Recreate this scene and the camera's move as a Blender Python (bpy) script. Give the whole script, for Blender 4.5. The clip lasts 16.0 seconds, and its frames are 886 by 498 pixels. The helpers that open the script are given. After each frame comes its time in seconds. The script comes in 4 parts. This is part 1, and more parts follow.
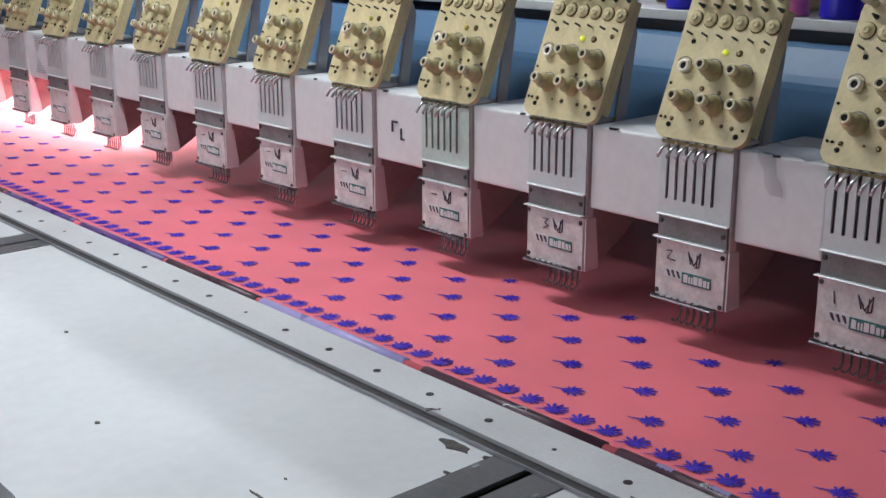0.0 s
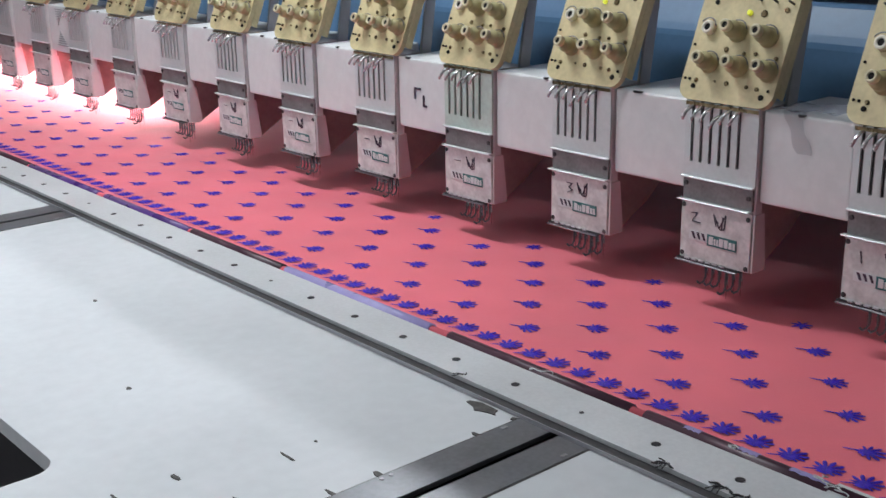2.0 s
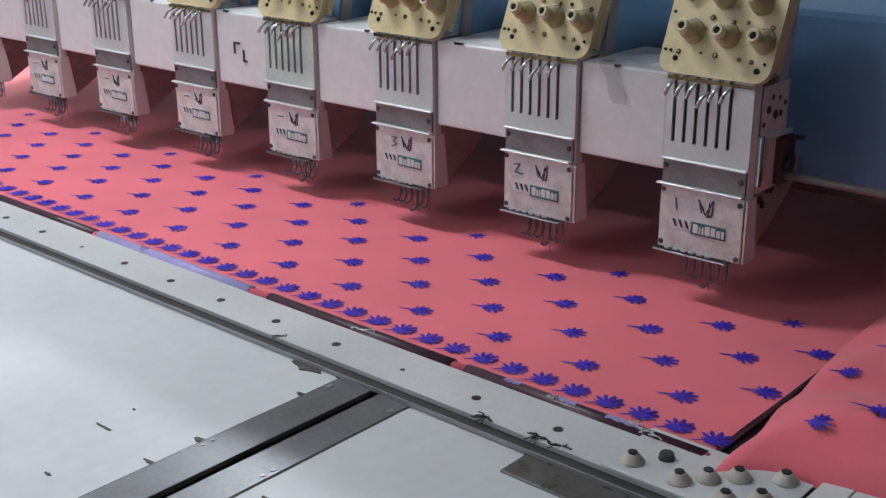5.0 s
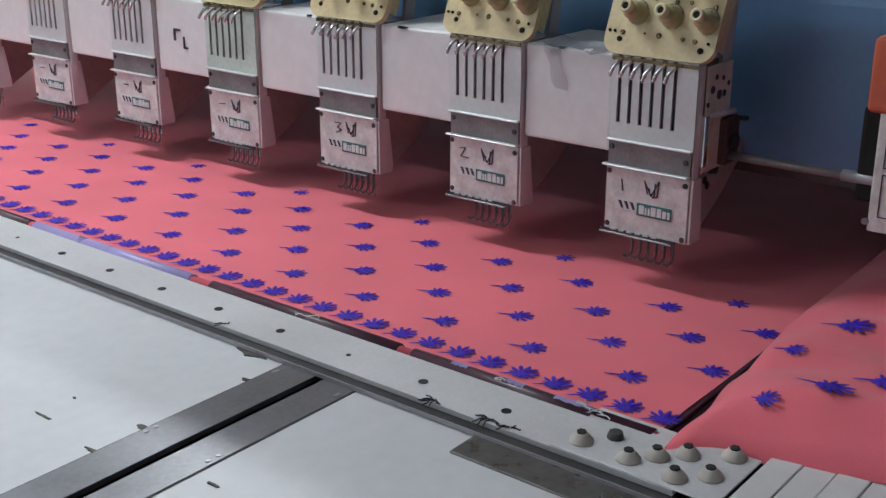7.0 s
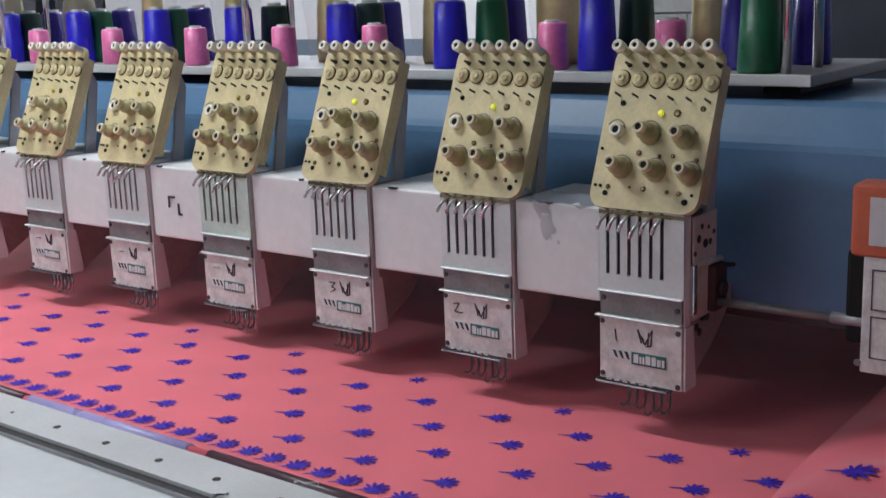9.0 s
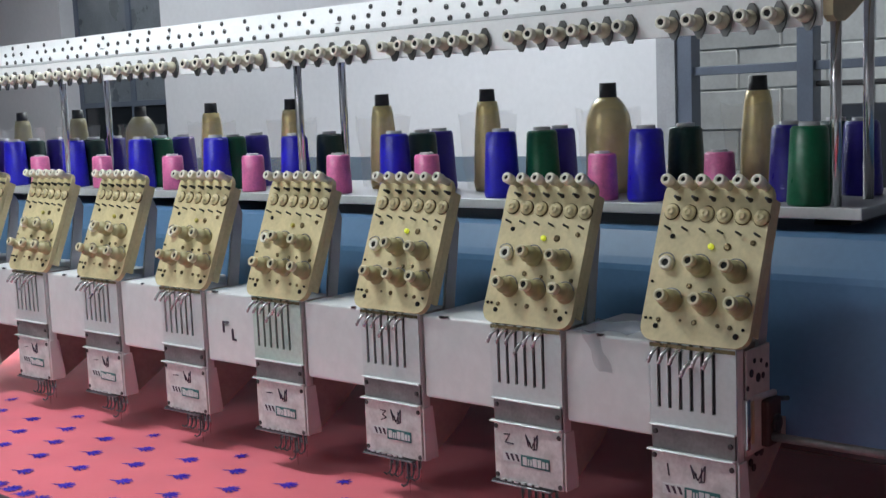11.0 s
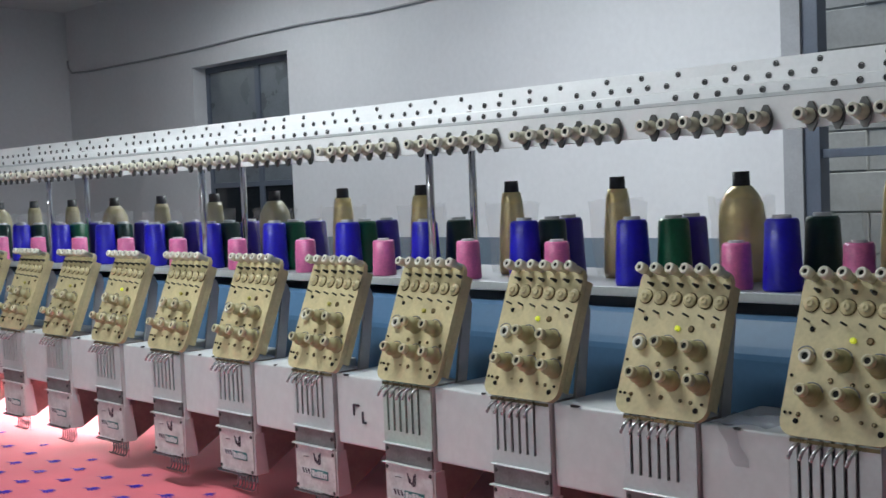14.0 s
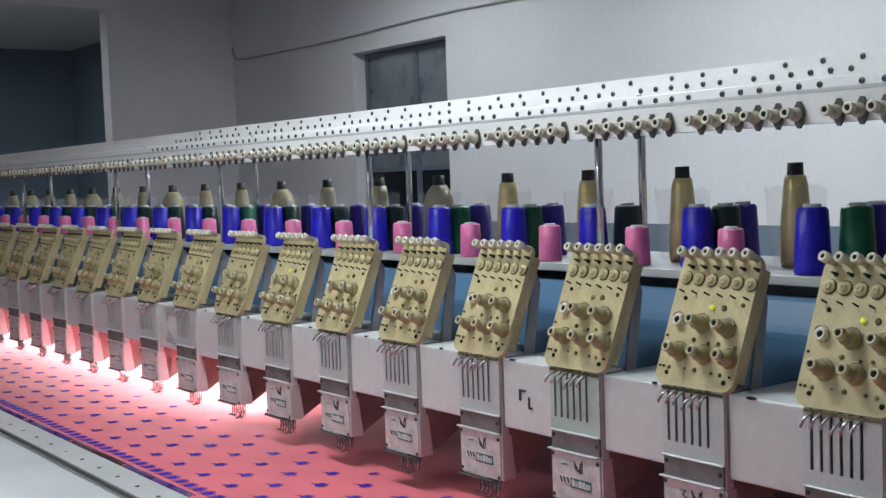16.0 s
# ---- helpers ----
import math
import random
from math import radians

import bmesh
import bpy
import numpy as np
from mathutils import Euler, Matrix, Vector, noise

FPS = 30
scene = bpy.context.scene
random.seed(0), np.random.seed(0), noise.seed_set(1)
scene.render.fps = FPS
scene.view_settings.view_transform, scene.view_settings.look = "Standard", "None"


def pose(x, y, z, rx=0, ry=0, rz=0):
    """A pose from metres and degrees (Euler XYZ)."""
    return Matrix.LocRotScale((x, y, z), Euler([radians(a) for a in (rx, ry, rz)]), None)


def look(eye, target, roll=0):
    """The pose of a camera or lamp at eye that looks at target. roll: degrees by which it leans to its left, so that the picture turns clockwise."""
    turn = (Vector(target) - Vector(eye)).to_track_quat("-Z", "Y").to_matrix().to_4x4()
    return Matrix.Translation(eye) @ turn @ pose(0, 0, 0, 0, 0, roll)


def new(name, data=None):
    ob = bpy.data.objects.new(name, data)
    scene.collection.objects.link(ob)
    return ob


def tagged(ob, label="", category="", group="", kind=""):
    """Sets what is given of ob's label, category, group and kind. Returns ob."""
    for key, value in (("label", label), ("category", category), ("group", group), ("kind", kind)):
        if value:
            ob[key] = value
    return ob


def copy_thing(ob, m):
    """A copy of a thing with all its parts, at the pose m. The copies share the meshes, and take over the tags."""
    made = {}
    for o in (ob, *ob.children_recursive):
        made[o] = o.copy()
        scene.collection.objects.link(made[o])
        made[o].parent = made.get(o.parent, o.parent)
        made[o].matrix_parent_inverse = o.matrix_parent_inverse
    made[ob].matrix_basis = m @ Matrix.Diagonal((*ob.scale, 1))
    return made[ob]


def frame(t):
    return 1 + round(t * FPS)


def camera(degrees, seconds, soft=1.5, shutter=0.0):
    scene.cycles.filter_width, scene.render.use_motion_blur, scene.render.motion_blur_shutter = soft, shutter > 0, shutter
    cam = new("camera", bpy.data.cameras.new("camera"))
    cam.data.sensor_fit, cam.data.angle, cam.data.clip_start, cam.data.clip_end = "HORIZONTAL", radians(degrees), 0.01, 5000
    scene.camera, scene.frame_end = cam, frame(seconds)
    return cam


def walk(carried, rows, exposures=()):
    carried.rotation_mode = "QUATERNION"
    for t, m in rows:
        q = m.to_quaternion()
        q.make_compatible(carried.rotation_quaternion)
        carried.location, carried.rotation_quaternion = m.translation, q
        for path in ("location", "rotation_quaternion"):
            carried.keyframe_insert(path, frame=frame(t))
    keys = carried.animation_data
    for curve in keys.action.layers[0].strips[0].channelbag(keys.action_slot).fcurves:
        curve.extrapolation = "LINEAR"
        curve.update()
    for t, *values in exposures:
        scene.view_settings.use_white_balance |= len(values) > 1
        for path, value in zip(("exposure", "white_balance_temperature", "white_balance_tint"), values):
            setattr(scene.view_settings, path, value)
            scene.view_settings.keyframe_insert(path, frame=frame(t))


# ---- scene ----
cam = camera(41.5, 16.0, soft=1.4, shutter=0.4)
PATH = [
    (0, (-1.509, -0.867, 1.482), (-0.234, 0.573, 0.935), -0.2),
    (0.5, (-1.506, -0.851, 1.475), (-0.243, 0.591, 0.903), -0.0),
    (1, (-1.525, -0.86, 1.477), (-0.278, 0.595, 0.907), -0.3),
    (1.5, (-1.521, -0.862, 1.472), (-0.3, 0.618, 0.908), -1.0),
    (2, (-1.522, -0.868, 1.472), (-0.281, 0.585, 0.88), -1.1),
    (2.5, (-1.517, -0.875, 1.47), (-0.241, 0.539, 0.86), -1.3),
    (3, (-1.506, -0.878, 1.468), (-0.185, 0.49, 0.847), -1.1),
    (3.5, (-1.497, -0.877, 1.465), (-0.142, 0.45, 0.831), -0.9),
    (4, (-1.491, -0.876, 1.464), (-0.11, 0.419, 0.821), -0.7),
    (6.5, (-1.485, -0.866, 1.444), (-0.028, 0.326, 0.769), 0.0),
    (7, (-1.483, -0.866, 1.436), (-0.008, 0.309, 0.769), 0.0),
    (7.5, (-1.491, -0.86, 1.435), (-0.005, 0.306, 0.778), 0.2),
    (8, (-1.489, -0.866, 1.441), (0.015, 0.332, 0.891), -0.9),
    (8.5, (-1.491, -0.869, 1.463), (0.026, 0.335, 0.963), -1.8),
    (9, (-1.5, -0.87, 1.461), (0.041, 0.33, 1.03), -2.1),
    (11.5, (-1.5, -0.882, 1.507), (0.015, 0.407, 1.299), -2.5),
    (12, (-1.506, -0.887, 1.513), (0.05, 0.361, 1.363), -1.8),
    (12.5, (-1.513, -0.893, 1.522), (0.03, 0.375, 1.406), -2.2),
    (13, (-1.515, -0.893, 1.527), (-0.026, 0.438, 1.421), -2.9),
    (13.5, (-1.521, -0.886, 1.527), (-0.085, 0.502, 1.425), -2.8),
    (14, (-1.529, -0.868, 1.52), (-0.139, 0.566, 1.413), -2.3),
    (14.5, (-1.535, -0.855, 1.519), (-0.186, 0.616, 1.398), -2.1),
    (15, (-1.541, -0.849, 1.52), (-0.247, 0.672, 1.404), -2.2),
    (15.5, (-1.547, -0.84, 1.52), (-0.323, 0.737, 1.396), -2.1),
    (16, (-1.552, -0.836, 1.521), (-0.357, 0.764, 1.398), -2.0),
]
EXPOSURES = [(0.0, 0.0, 6500, 10), (9.0, 0.0, 6500, 10), (11.5, -0.17, 6450, 6), (16.0, -0.3, 6450, 5)]
walk(cam, [(t, look(eye, target, roll)) for t, eye, target, roll in PATH], EXPOSURES)

PITCH, HEADS = 0.30, 20
FABRIC_Z, TABLE_Z = 0.790, 0.780
FRAME_X, FRAME_Y = 0.0165, 0.0165

# ---- world and large lights ----
world = bpy.data.worlds.new("world")
scene.world = world
world.use_nodes = True
sky = world.node_tree.nodes.new("ShaderNodeTexSky")
sky.sky_type, sky.sun_disc = "NISHITA", False
sky.sun_elevation, sky.sun_rotation = radians(40), radians(200)
world.node_tree.links.new(sky.outputs[0], world.node_tree.nodes["Background"].inputs[0])
world.node_tree.nodes["Background"].inputs[1].default_value = 0.15


def area_lamp(name, m, sx, sy, watts, colour):
    data = bpy.data.lights.new(name, "AREA")
    data.shape, data.size, data.size_y, data.energy, data.color = "RECTANGLE", sx, sy, watts, colour
    ob = new(name, data)
    ob.matrix_world = m
    return ob


sun_data = bpy.data.lights.new("sun", "SUN")
sun_data.energy, sun_data.angle, sun_data.color = 3.0, radians(25), (1.0, 0.96, 0.9)
new("sun", sun_data).matrix_world = look((1.6, -2.5, 9), (4.1, 0, 1.0))

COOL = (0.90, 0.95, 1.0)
# ceiling tube lamps, added out of view as main and fill light: (x, y, watts)
ADDED_TUBES = [(-0.62, 1.55, 40), (-3.0, 1.7, 29), (1.5, 2.3, 62), (2.0, 4.9, 21), (0.9, 9.6, 34)]
for tx, ty, w in ADDED_TUBES:
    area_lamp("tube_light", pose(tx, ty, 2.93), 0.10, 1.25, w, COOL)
# work lights below the beam, lit from the eighth head on
area_lamp("work_light", pose(0.25, 4.45, 0.928), 0.06, 3.9, 28, (1.0, 0.98, 0.97))


# ---- materials ----
def mat(name, colour, rough=0.5, metal=0.0, var=0.12, scale=6.0, fine=90.0, bump=0.05, coat=0.0, spread=0.0, island=False):
    """Paint or metal with stains at one scale, grain at another, and a slight relief."""
    m = bpy.data.materials.new(name)
    m.use_nodes = True
    nt = m.node_tree
    n, l = nt.nodes, nt.links
    b = n["Principled BSDF"]
    tc = n.new("ShaderNodeTexCoord")
    n1 = n.new("ShaderNodeTexNoise"); n1.inputs["Scale"].default_value = scale; n1.inputs["Detail"].default_value = 6
    n2 = n.new("ShaderNodeTexNoise"); n2.inputs["Scale"].default_value = fine; n2.inputs["Detail"].default_value = 4
    for t in (n1, n2):
        l.new(tc.outputs["Object"], t.inputs["Vector"])
    mix = n.new("ShaderNodeMath"); mix.operation = "MULTIPLY_ADD"
    l.new(n2.outputs["Fac"], mix.inputs[0]); mix.inputs[1].default_value = 0.5
    l.new(n1.outputs["Fac"], mix.inputs[2])
    ramp = n.new("ShaderNodeValToRGB")
    dark = [max(0.0, c * (1 - 1.6 * var)) for c in colour]
    light = [min(1.0, c * (1 + var)) for c in colour]
    ramp.color_ramp.elements[0].position, ramp.color_ramp.elements[0].color = 0.45, (*dark, 1)
    ramp.color_ramp.elements[1].position, ramp.color_ramp.elements[1].color = 1.0, (*light, 1)
    l.new(mix.outputs[0], ramp.inputs[0])
    out = ramp.outputs[0]
    if spread:
        info = n.new("ShaderNodeObjectInfo")
        hsv = n.new("ShaderNodeHueSaturation")
        mr = n.new("ShaderNodeMapRange")
        mr.inputs["To Min"].default_value, mr.inputs["To Max"].default_value = 1 - spread, 1 + spread
        l.new(info.outputs["Random"], mr.inputs["Value"])
        l.new(mr.outputs[0], hsv.inputs["Value"])
        l.new(out, hsv.inputs["Color"])
        out = hsv.outputs[0]
    l.new(out, b.inputs["Base Color"])
    rr = n.new("ShaderNodeMapRange")
    rr.inputs["To Min"].default_value, rr.inputs["To Max"].default_value = max(0.03, rough - 0.12), min(1.0, rough + 0.12)
    l.new(n1.outputs["Fac"], rr.inputs["Value"])
    l.new(rr.outputs[0], b.inputs["Roughness"])
    b.inputs["Metallic"].default_value = metal
    b.inputs["Coat Weight"].default_value = coat
    if bump:
        bp = n.new("ShaderNodeBump"); bp.inputs["Strength"].default_value = bump; bp.inputs["Distance"].default_value = 0.002
        l.new(n2.outputs["Fac"], bp.inputs["Height"])
        l.new(bp.outputs[0], b.inputs["Normal"])
    return m


def thread_mat(name, colour, sheen=0.55):
    """Wound shiny thread: fine crossing turns as relief, with a silky gloss."""
    m = mat(name, colour, rough=0.32, var=0.18, scale=25, fine=220, bump=0.0)
    nt = m.node_tree
    n, l = nt.nodes, nt.links
    tc = n.new("ShaderNodeTexCoord")
    mp = n.new("ShaderNodeMapping"); mp.inputs["Rotation"].default_value = (0.35, 0.2, 0)
    w = n.new("ShaderNodeTexWave"); w.wave_type, w.bands_direction = "BANDS", "Z"
    w.inputs["Scale"].default_value, w.inputs["Distortion"].default_value = 160, 2.0
    l.new(tc.outputs["Object"], mp.inputs[0]); l.new(mp.outputs[0], w.inputs[0])
    mp2 = n.new("ShaderNodeMapping"); mp2.inputs["Rotation"].default_value = (-0.5, -0.3, 0.4)
    w2 = n.new("ShaderNodeTexWave"); w2.wave_type, w2.bands_direction = "BANDS", "Z"
    w2.inputs["Scale"].default_value, w2.inputs["Distortion"].default_value = 26, 3.0
    l.new(tc.outputs["Object"], mp2.inputs[0]); l.new(mp2.outputs[0], w2.inputs[0])
    add = n.new("ShaderNodeMath"); add.operation = "MULTIPLY_ADD"; add.inputs[1].default_value = 0.8
    l.new(w2.outputs["Fac"], add.inputs[0]); l.new(w.outputs["Fac"], add.inputs[2])
    bp = n.new("ShaderNodeBump"); bp.inputs["Strength"].default_value, bp.inputs["Distance"].default_value = 0.35, 0.0012
    l.new(add.outputs[0], bp.inputs["Height"])
    l.new(bp.outputs[0], n["Principled BSDF"].inputs["Normal"])
    n["Principled BSDF"].inputs["Specular IOR Level"].default_value = sheen
    return m


def glass_mat(name, colour=(1, 1, 1), rough=0.05, alpha=0.25):
    m = bpy.data.materials.new(name)
    m.use_nodes = True
    b = m.node_tree.nodes["Principled BSDF"]
    b.inputs["Base Color"].default_value = (*colour, 1)
    b.inputs["Roughness"].default_value = rough
    b.inputs["Alpha"].default_value = alpha
    b.inputs["Specular IOR Level"].default_value = 0.9
    return m


def glow_mat(name, colour, strength):
    m = bpy.data.materials.new(name)
    m.use_nodes = True
    b = m.node_tree.nodes["Principled BSDF"]
    b.inputs["Base Color"].default_value = (*colour, 1)
    b.inputs["Emission Color"].default_value = (*colour, 1)
    b.inputs["Emission Strength"].default_value = strength
    return m


M_TABLE = mat("white laminate", (0.62, 0.645, 0.66), 0.52, var=0.07, scale=3, fine=40, bump=0.01)
M_CHIP = mat("bare chipboard", (0.10, 0.095, 0.09), 0.9, var=0.4, scale=60, fine=300, bump=0.4)
M_RAIL = mat("brushed aluminium", (0.68, 0.705, 0.715), 0.42, metal=0.25, var=0.08, scale=5, fine=160, bump=0.02)
M_STEEL = mat("dull steel strip", (0.20, 0.205, 0.22), 0.38, metal=0.6, var=0.16, scale=9, fine=140, bump=0.04)
M_STRIPGREY = mat("dark grey metal strip", (0.20, 0.20, 0.20), 0.45, metal=0.4, var=0.25, scale=18, fine=160, bump=0.03)
M_DARK = mat("dark oily steel", (0.06, 0.058, 0.06), 0.5, metal=0.3, var=0.3)
M_BLACK = mat("black plastic", (0.024, 0.023, 0.026), 0.5, var=0.3)
M_WHITE = mat("white enamel cover", (0.675, 0.69, 0.688), 0.42, var=0.07, scale=7, fine=60, bump=0.02)
M_PANEL = mat("satin slotted panel", (0.585, 0.605, 0.605), 0.34, metal=0.30, var=0.08, scale=8, fine=120, bump=0.02)
M_FACE = mat("grubby white face plate", (0.605, 0.618, 0.605), 0.45, var=0.2, scale=30, fine=160, bump=0.03)
# arm ivory with the shade below the beam mixed into its colour
M_ARM = mat("old ivory arm paint darkened for shade", (0.35, 0.305, 0.275), 0.5, var=0.15, scale=14)
M_CREAM = mat("cream tension plate", (0.61, 0.52, 0.295), 0.45, var=0.16, scale=16, fine=120, bump=0.03, spread=0.05)
M_KNOB = mat("aged ivory plastic", (0.41, 0.365, 0.19), 0.4, var=0.12, scale=40)
M_KNOBRING = mat("cream plastic ring", (0.64, 0.58, 0.38), 0.35, var=0.1, scale=40)
M_PEG = mat("pale ivory ceramic", (0.80, 0.77, 0.65), 0.3, var=0.08, scale=40)
M_CHROME = mat("bright steel", (0.75, 0.75, 0.76), 0.18, metal=1.0, var=0.06, scale=40, bump=0.0)
M_LEVER = mat("polished lever steel", (0.60, 0.60, 0.60), 0.25, metal=0.7, var=0.06, scale=40, bump=0.0)
M_PANEL2 = mat("green stained panel", (0.50, 0.60, 0.54), 0.36, metal=0.25, var=0.16, scale=14, fine=120, bump=0.02)
M_BLUE = mat("blue machine enamel", (0.105, 0.22, 0.385), 0.40, var=0.08, scale=4, fine=80, bump=0.02)
M_SHELF = mat("grey thread shelf", (0.34, 0.34, 0.36), 0.42, metal=0.35, var=0.10, scale=6)
M_BRONZE = mat("tan cast bracket", (0.50, 0.40, 0.24), 0.5, var=0.15, scale=20)
M_CLOTH = mat("salmon cloth", (0.90, 0.178, 0.226), 0.85, var=0.09, scale=4.5, fine=700, bump=0.15)
M_CLOTH.node_tree.nodes["Principled BSDF"].inputs["Sheen Weight"].default_value = 0.45
M_CLOTH.node_tree.nodes["Principled BSDF"].inputs["Sheen Roughness"].default_value = 0.4
M_STITCH = mat("violet embroidery thread", (0.055, 0.016, 0.52), 0.5, var=0.25, scale=120, fine=900, bump=0.5)
M_MAROON = mat("dark maroon clip bar", (0.060, 0.022, 0.038), 0.35, var=0.25, scale=12)
M_PURPLE = mat("dark purple clip bar", (0.085, 0.035, 0.20), 0.28, var=0.2, scale=12)
M_LAVENDER = mat("lavender plastic clip", (0.36, 0.33, 0.62), 0.3, var=0.10, scale=15)
# lighter copy of the arm's ivory, for its lit end
M_IVORY = mat("worn ivory paint of the lit arm side", (0.55, 0.51, 0.47), 0.5, var=0.15, scale=18)
M_UMBER = mat("grimy brown casting", (0.055, 0.026, 0.022), 0.55, var=0.3, scale=40)
M_RUBBER = mat("beige rubber cap", (0.55, 0.52, 0.47), 0.6, var=0.1, scale=40)
M_RED = mat("orange red cover", (0.50, 0.105, 0.05), 0.4, var=0.1, scale=15)
M_TEAL = mat("teal sticker print", (0.03, 0.16, 0.16), 0.4, var=0.15, scale=60)
M_INK = mat("felt pen ink", (0.05, 0.035, 0.06), 0.6, var=0.2, scale=80)
M_PRINT = mat("pale sticker print", (0.62, 0.66, 0.66), 0.5, var=0.1)
M_WALL = mat("white wall paint", (0.72, 0.71, 0.73), 0.75, var=0.05, scale=1.5, fine=30, bump=0.05)
M_DADO = mat("blue grey dado paint", (0.16, 0.21, 0.27), 0.6, var=0.08, scale=2)
M_FRAME = mat("blue door frame paint", (0.115, 0.135, 0.18), 0.45, var=0.12, scale=6)
M_JAMB = mat("grey render", (0.38, 0.38, 0.40), 0.8, var=0.1, scale=5)
M_BLOCK = mat("limewashed block", (0.54, 0.57, 0.58), 0.85, var=0.12, scale=5, fine=50, bump=0.2, spread=0.07)
M_MORTAR = mat("grey mortar", (0.46, 0.48, 0.49), 0.9, var=0.15)
M_FLOOR = mat("grey cement floor", (0.28, 0.27, 0.26), 0.7, var=0.15, scale=2)
M_CEIL = mat("ceiling plaster", (0.68, 0.68, 0.68), 0.85, var=0.04, scale=2)
M_PANE = mat("dusty dark pane", (0.17, 0.19, 0.215), 0.3, var=0.2, scale=5)
M_DARKPANE = mat("dark lower pane", (0.016, 0.018, 0.022), 0.15, var=0.2, scale=5)
M_NAVY = mat("dark navy sheet metal", (0.022, 0.026, 0.036), 0.4, var=0.15, scale=4)
M_BLUETHREAD = thread_mat("royal blue thread", (0.014, 0.009, 0.58))
M_VIOLET = thread_mat("deep violet thread", (0.028, 0.013, 0.34))
M_GREEN = thread_mat("emerald thread", (0.003, 0.13, 0.055))
M_DKGREEN = thread_mat("bottle green thread", (0.004, 0.040, 0.031))
M_PINK = thread_mat("pink thread", (0.86, 0.20, 0.44))
M_GOLD = thread_mat("metallic gold thread", (0.88, 0.68, 0.28))
M_GOLD.node_tree.nodes["Principled BSDF"].inputs["Metallic"].default_value = 0.30
# crinkled film drawn tight over the gold winding
M_GOLD.node_tree.nodes["Principled BSDF"].inputs["Coat Weight"].default_value = 0.8
M_GOLD.node_tree.nodes["Principled BSDF"].inputs["Coat Roughness"].default_value = 0.08
M_GOLD.node_tree.nodes["Math.001"].inputs[1].default_value = 0.2
M_GOLD.node_tree.nodes["Wave Texture"].inputs["Scale"].default_value = 14
M_GOLD.node_tree.nodes["Wave Texture"].inputs["Distortion"].default_value = 5
M_GOLD.node_tree.nodes["Wave Texture"].inputs["Detail Scale"].default_value = 3
M_GOLD.node_tree.nodes["Bump"].inputs["Strength"].default_value = 0.22
M_GOLD.node_tree.nodes["Bump"].inputs["Distance"].default_value = 0.003
M_GUIDE = mat("white aluminium guide strip", (0.90, 0.905, 0.91), 0.40, metal=0.0, var=0.05, scale=4, fine=120, bump=0.01)
M_HOLE = mat("dark open bore", (0.006, 0.006, 0.006), 0.95, var=0.2, bump=0.0)
M_SCREW = mat("brown oiled screw", (0.17, 0.125, 0.065), 0.28, metal=0.75, var=0.3, scale=60, spread=0.4)
M_OLIVE = mat("olive plastic", (0.60, 0.56, 0.43), 0.45, var=0.15, scale=40)
M_GUNMETAL = mat("dark steel leaf", (0.17, 0.17, 0.165), 0.3, metal=0.7, var=0.2, scale=40)
M_CONE = mat("white plastic cone", (0.55, 0.55, 0.57), 0.4, var=0.06)
M_FILM = glass_mat("clear plastic film", (0.9, 0.9, 0.92), 0.10, 0.10)
M_WRAP = glass_mat("tight clear film", (1.0, 0.95, 0.80), 0.03, 0.05)
M_VEIL = glass_mat("grey plastic rag", (0.10, 0.115, 0.16), 0.7, 0.55)
M_SMEAR = glass_mat("thin grey plastic", (0.24, 0.25, 0.29), 0.6, 0.26)
M_LED = glow_mat("yellow green lamp", (0.75, 0.80, 0.06), 0.45)
M_LEDOFF = mat("unlit yellow lens", (0.50, 0.44, 0.10), 0.3, var=0.1, scale=60)
M_TUBE = glow_mat("lit added fluorescent tube", (0.90, 0.95, 1.0), 6.0)
M_STRIP = glow_mat("lit work light", (1.0, 0.95, 0.94), 4.0)


# ---- mesh helpers ----
def box(bm, x0, x1, y0, y1, z0, z1, bevel=0.0, seg=2):
    r = bmesh.ops.create_cube(bm, size=1.0)
    m = Matrix.LocRotScale(((x0 + x1) / 2, (y0 + y1) / 2, (z0 + z1) / 2), None, (abs(x1 - x0), abs(y1 - y0), abs(z1 - z0)))
    bmesh.ops.transform(bm, matrix=m, verts=r["verts"])
    if bevel:
        edges = {e for v in r["verts"] for e in v.link_edges}
        bmesh.ops.bevel(bm, geom=list(edges), offset=bevel, segments=seg, affect="EDGES", profile=0.6)
    return bm


def turned(bm, p, axis, rings, seg=16, cap=True):
    """A lathe: rings of (distance along the axis, radius) from the point p."""
    axis = Vector(axis).normalized()
    u = axis.orthogonal().normalized()
    w = axis.cross(u)
    p = Vector(p)
    loops = []
    for d, r in rings:
        loops.append([bm.verts.new(p + axis * d + (u * math.cos(a) + w * math.sin(a)) * r) for a in [2 * math.pi * i / seg for i in range(seg)]])
    for a, b in zip(loops, loops[1:]):
        for i in range(seg):
            f = bm.faces.new((a[i], a[(i + 1) % seg], b[(i + 1) % seg], b[i]))
            f.smooth = True
    if cap:
        bm.faces.new(loops[0][::-1])
        bm.faces.new(loops[-1])
    return bm


def rod(bm, p, q, r, seg=8):
    d = Vector(q) - Vector(p)
    return turned(bm, p, d, [(0, r), (d.length, r)], seg)


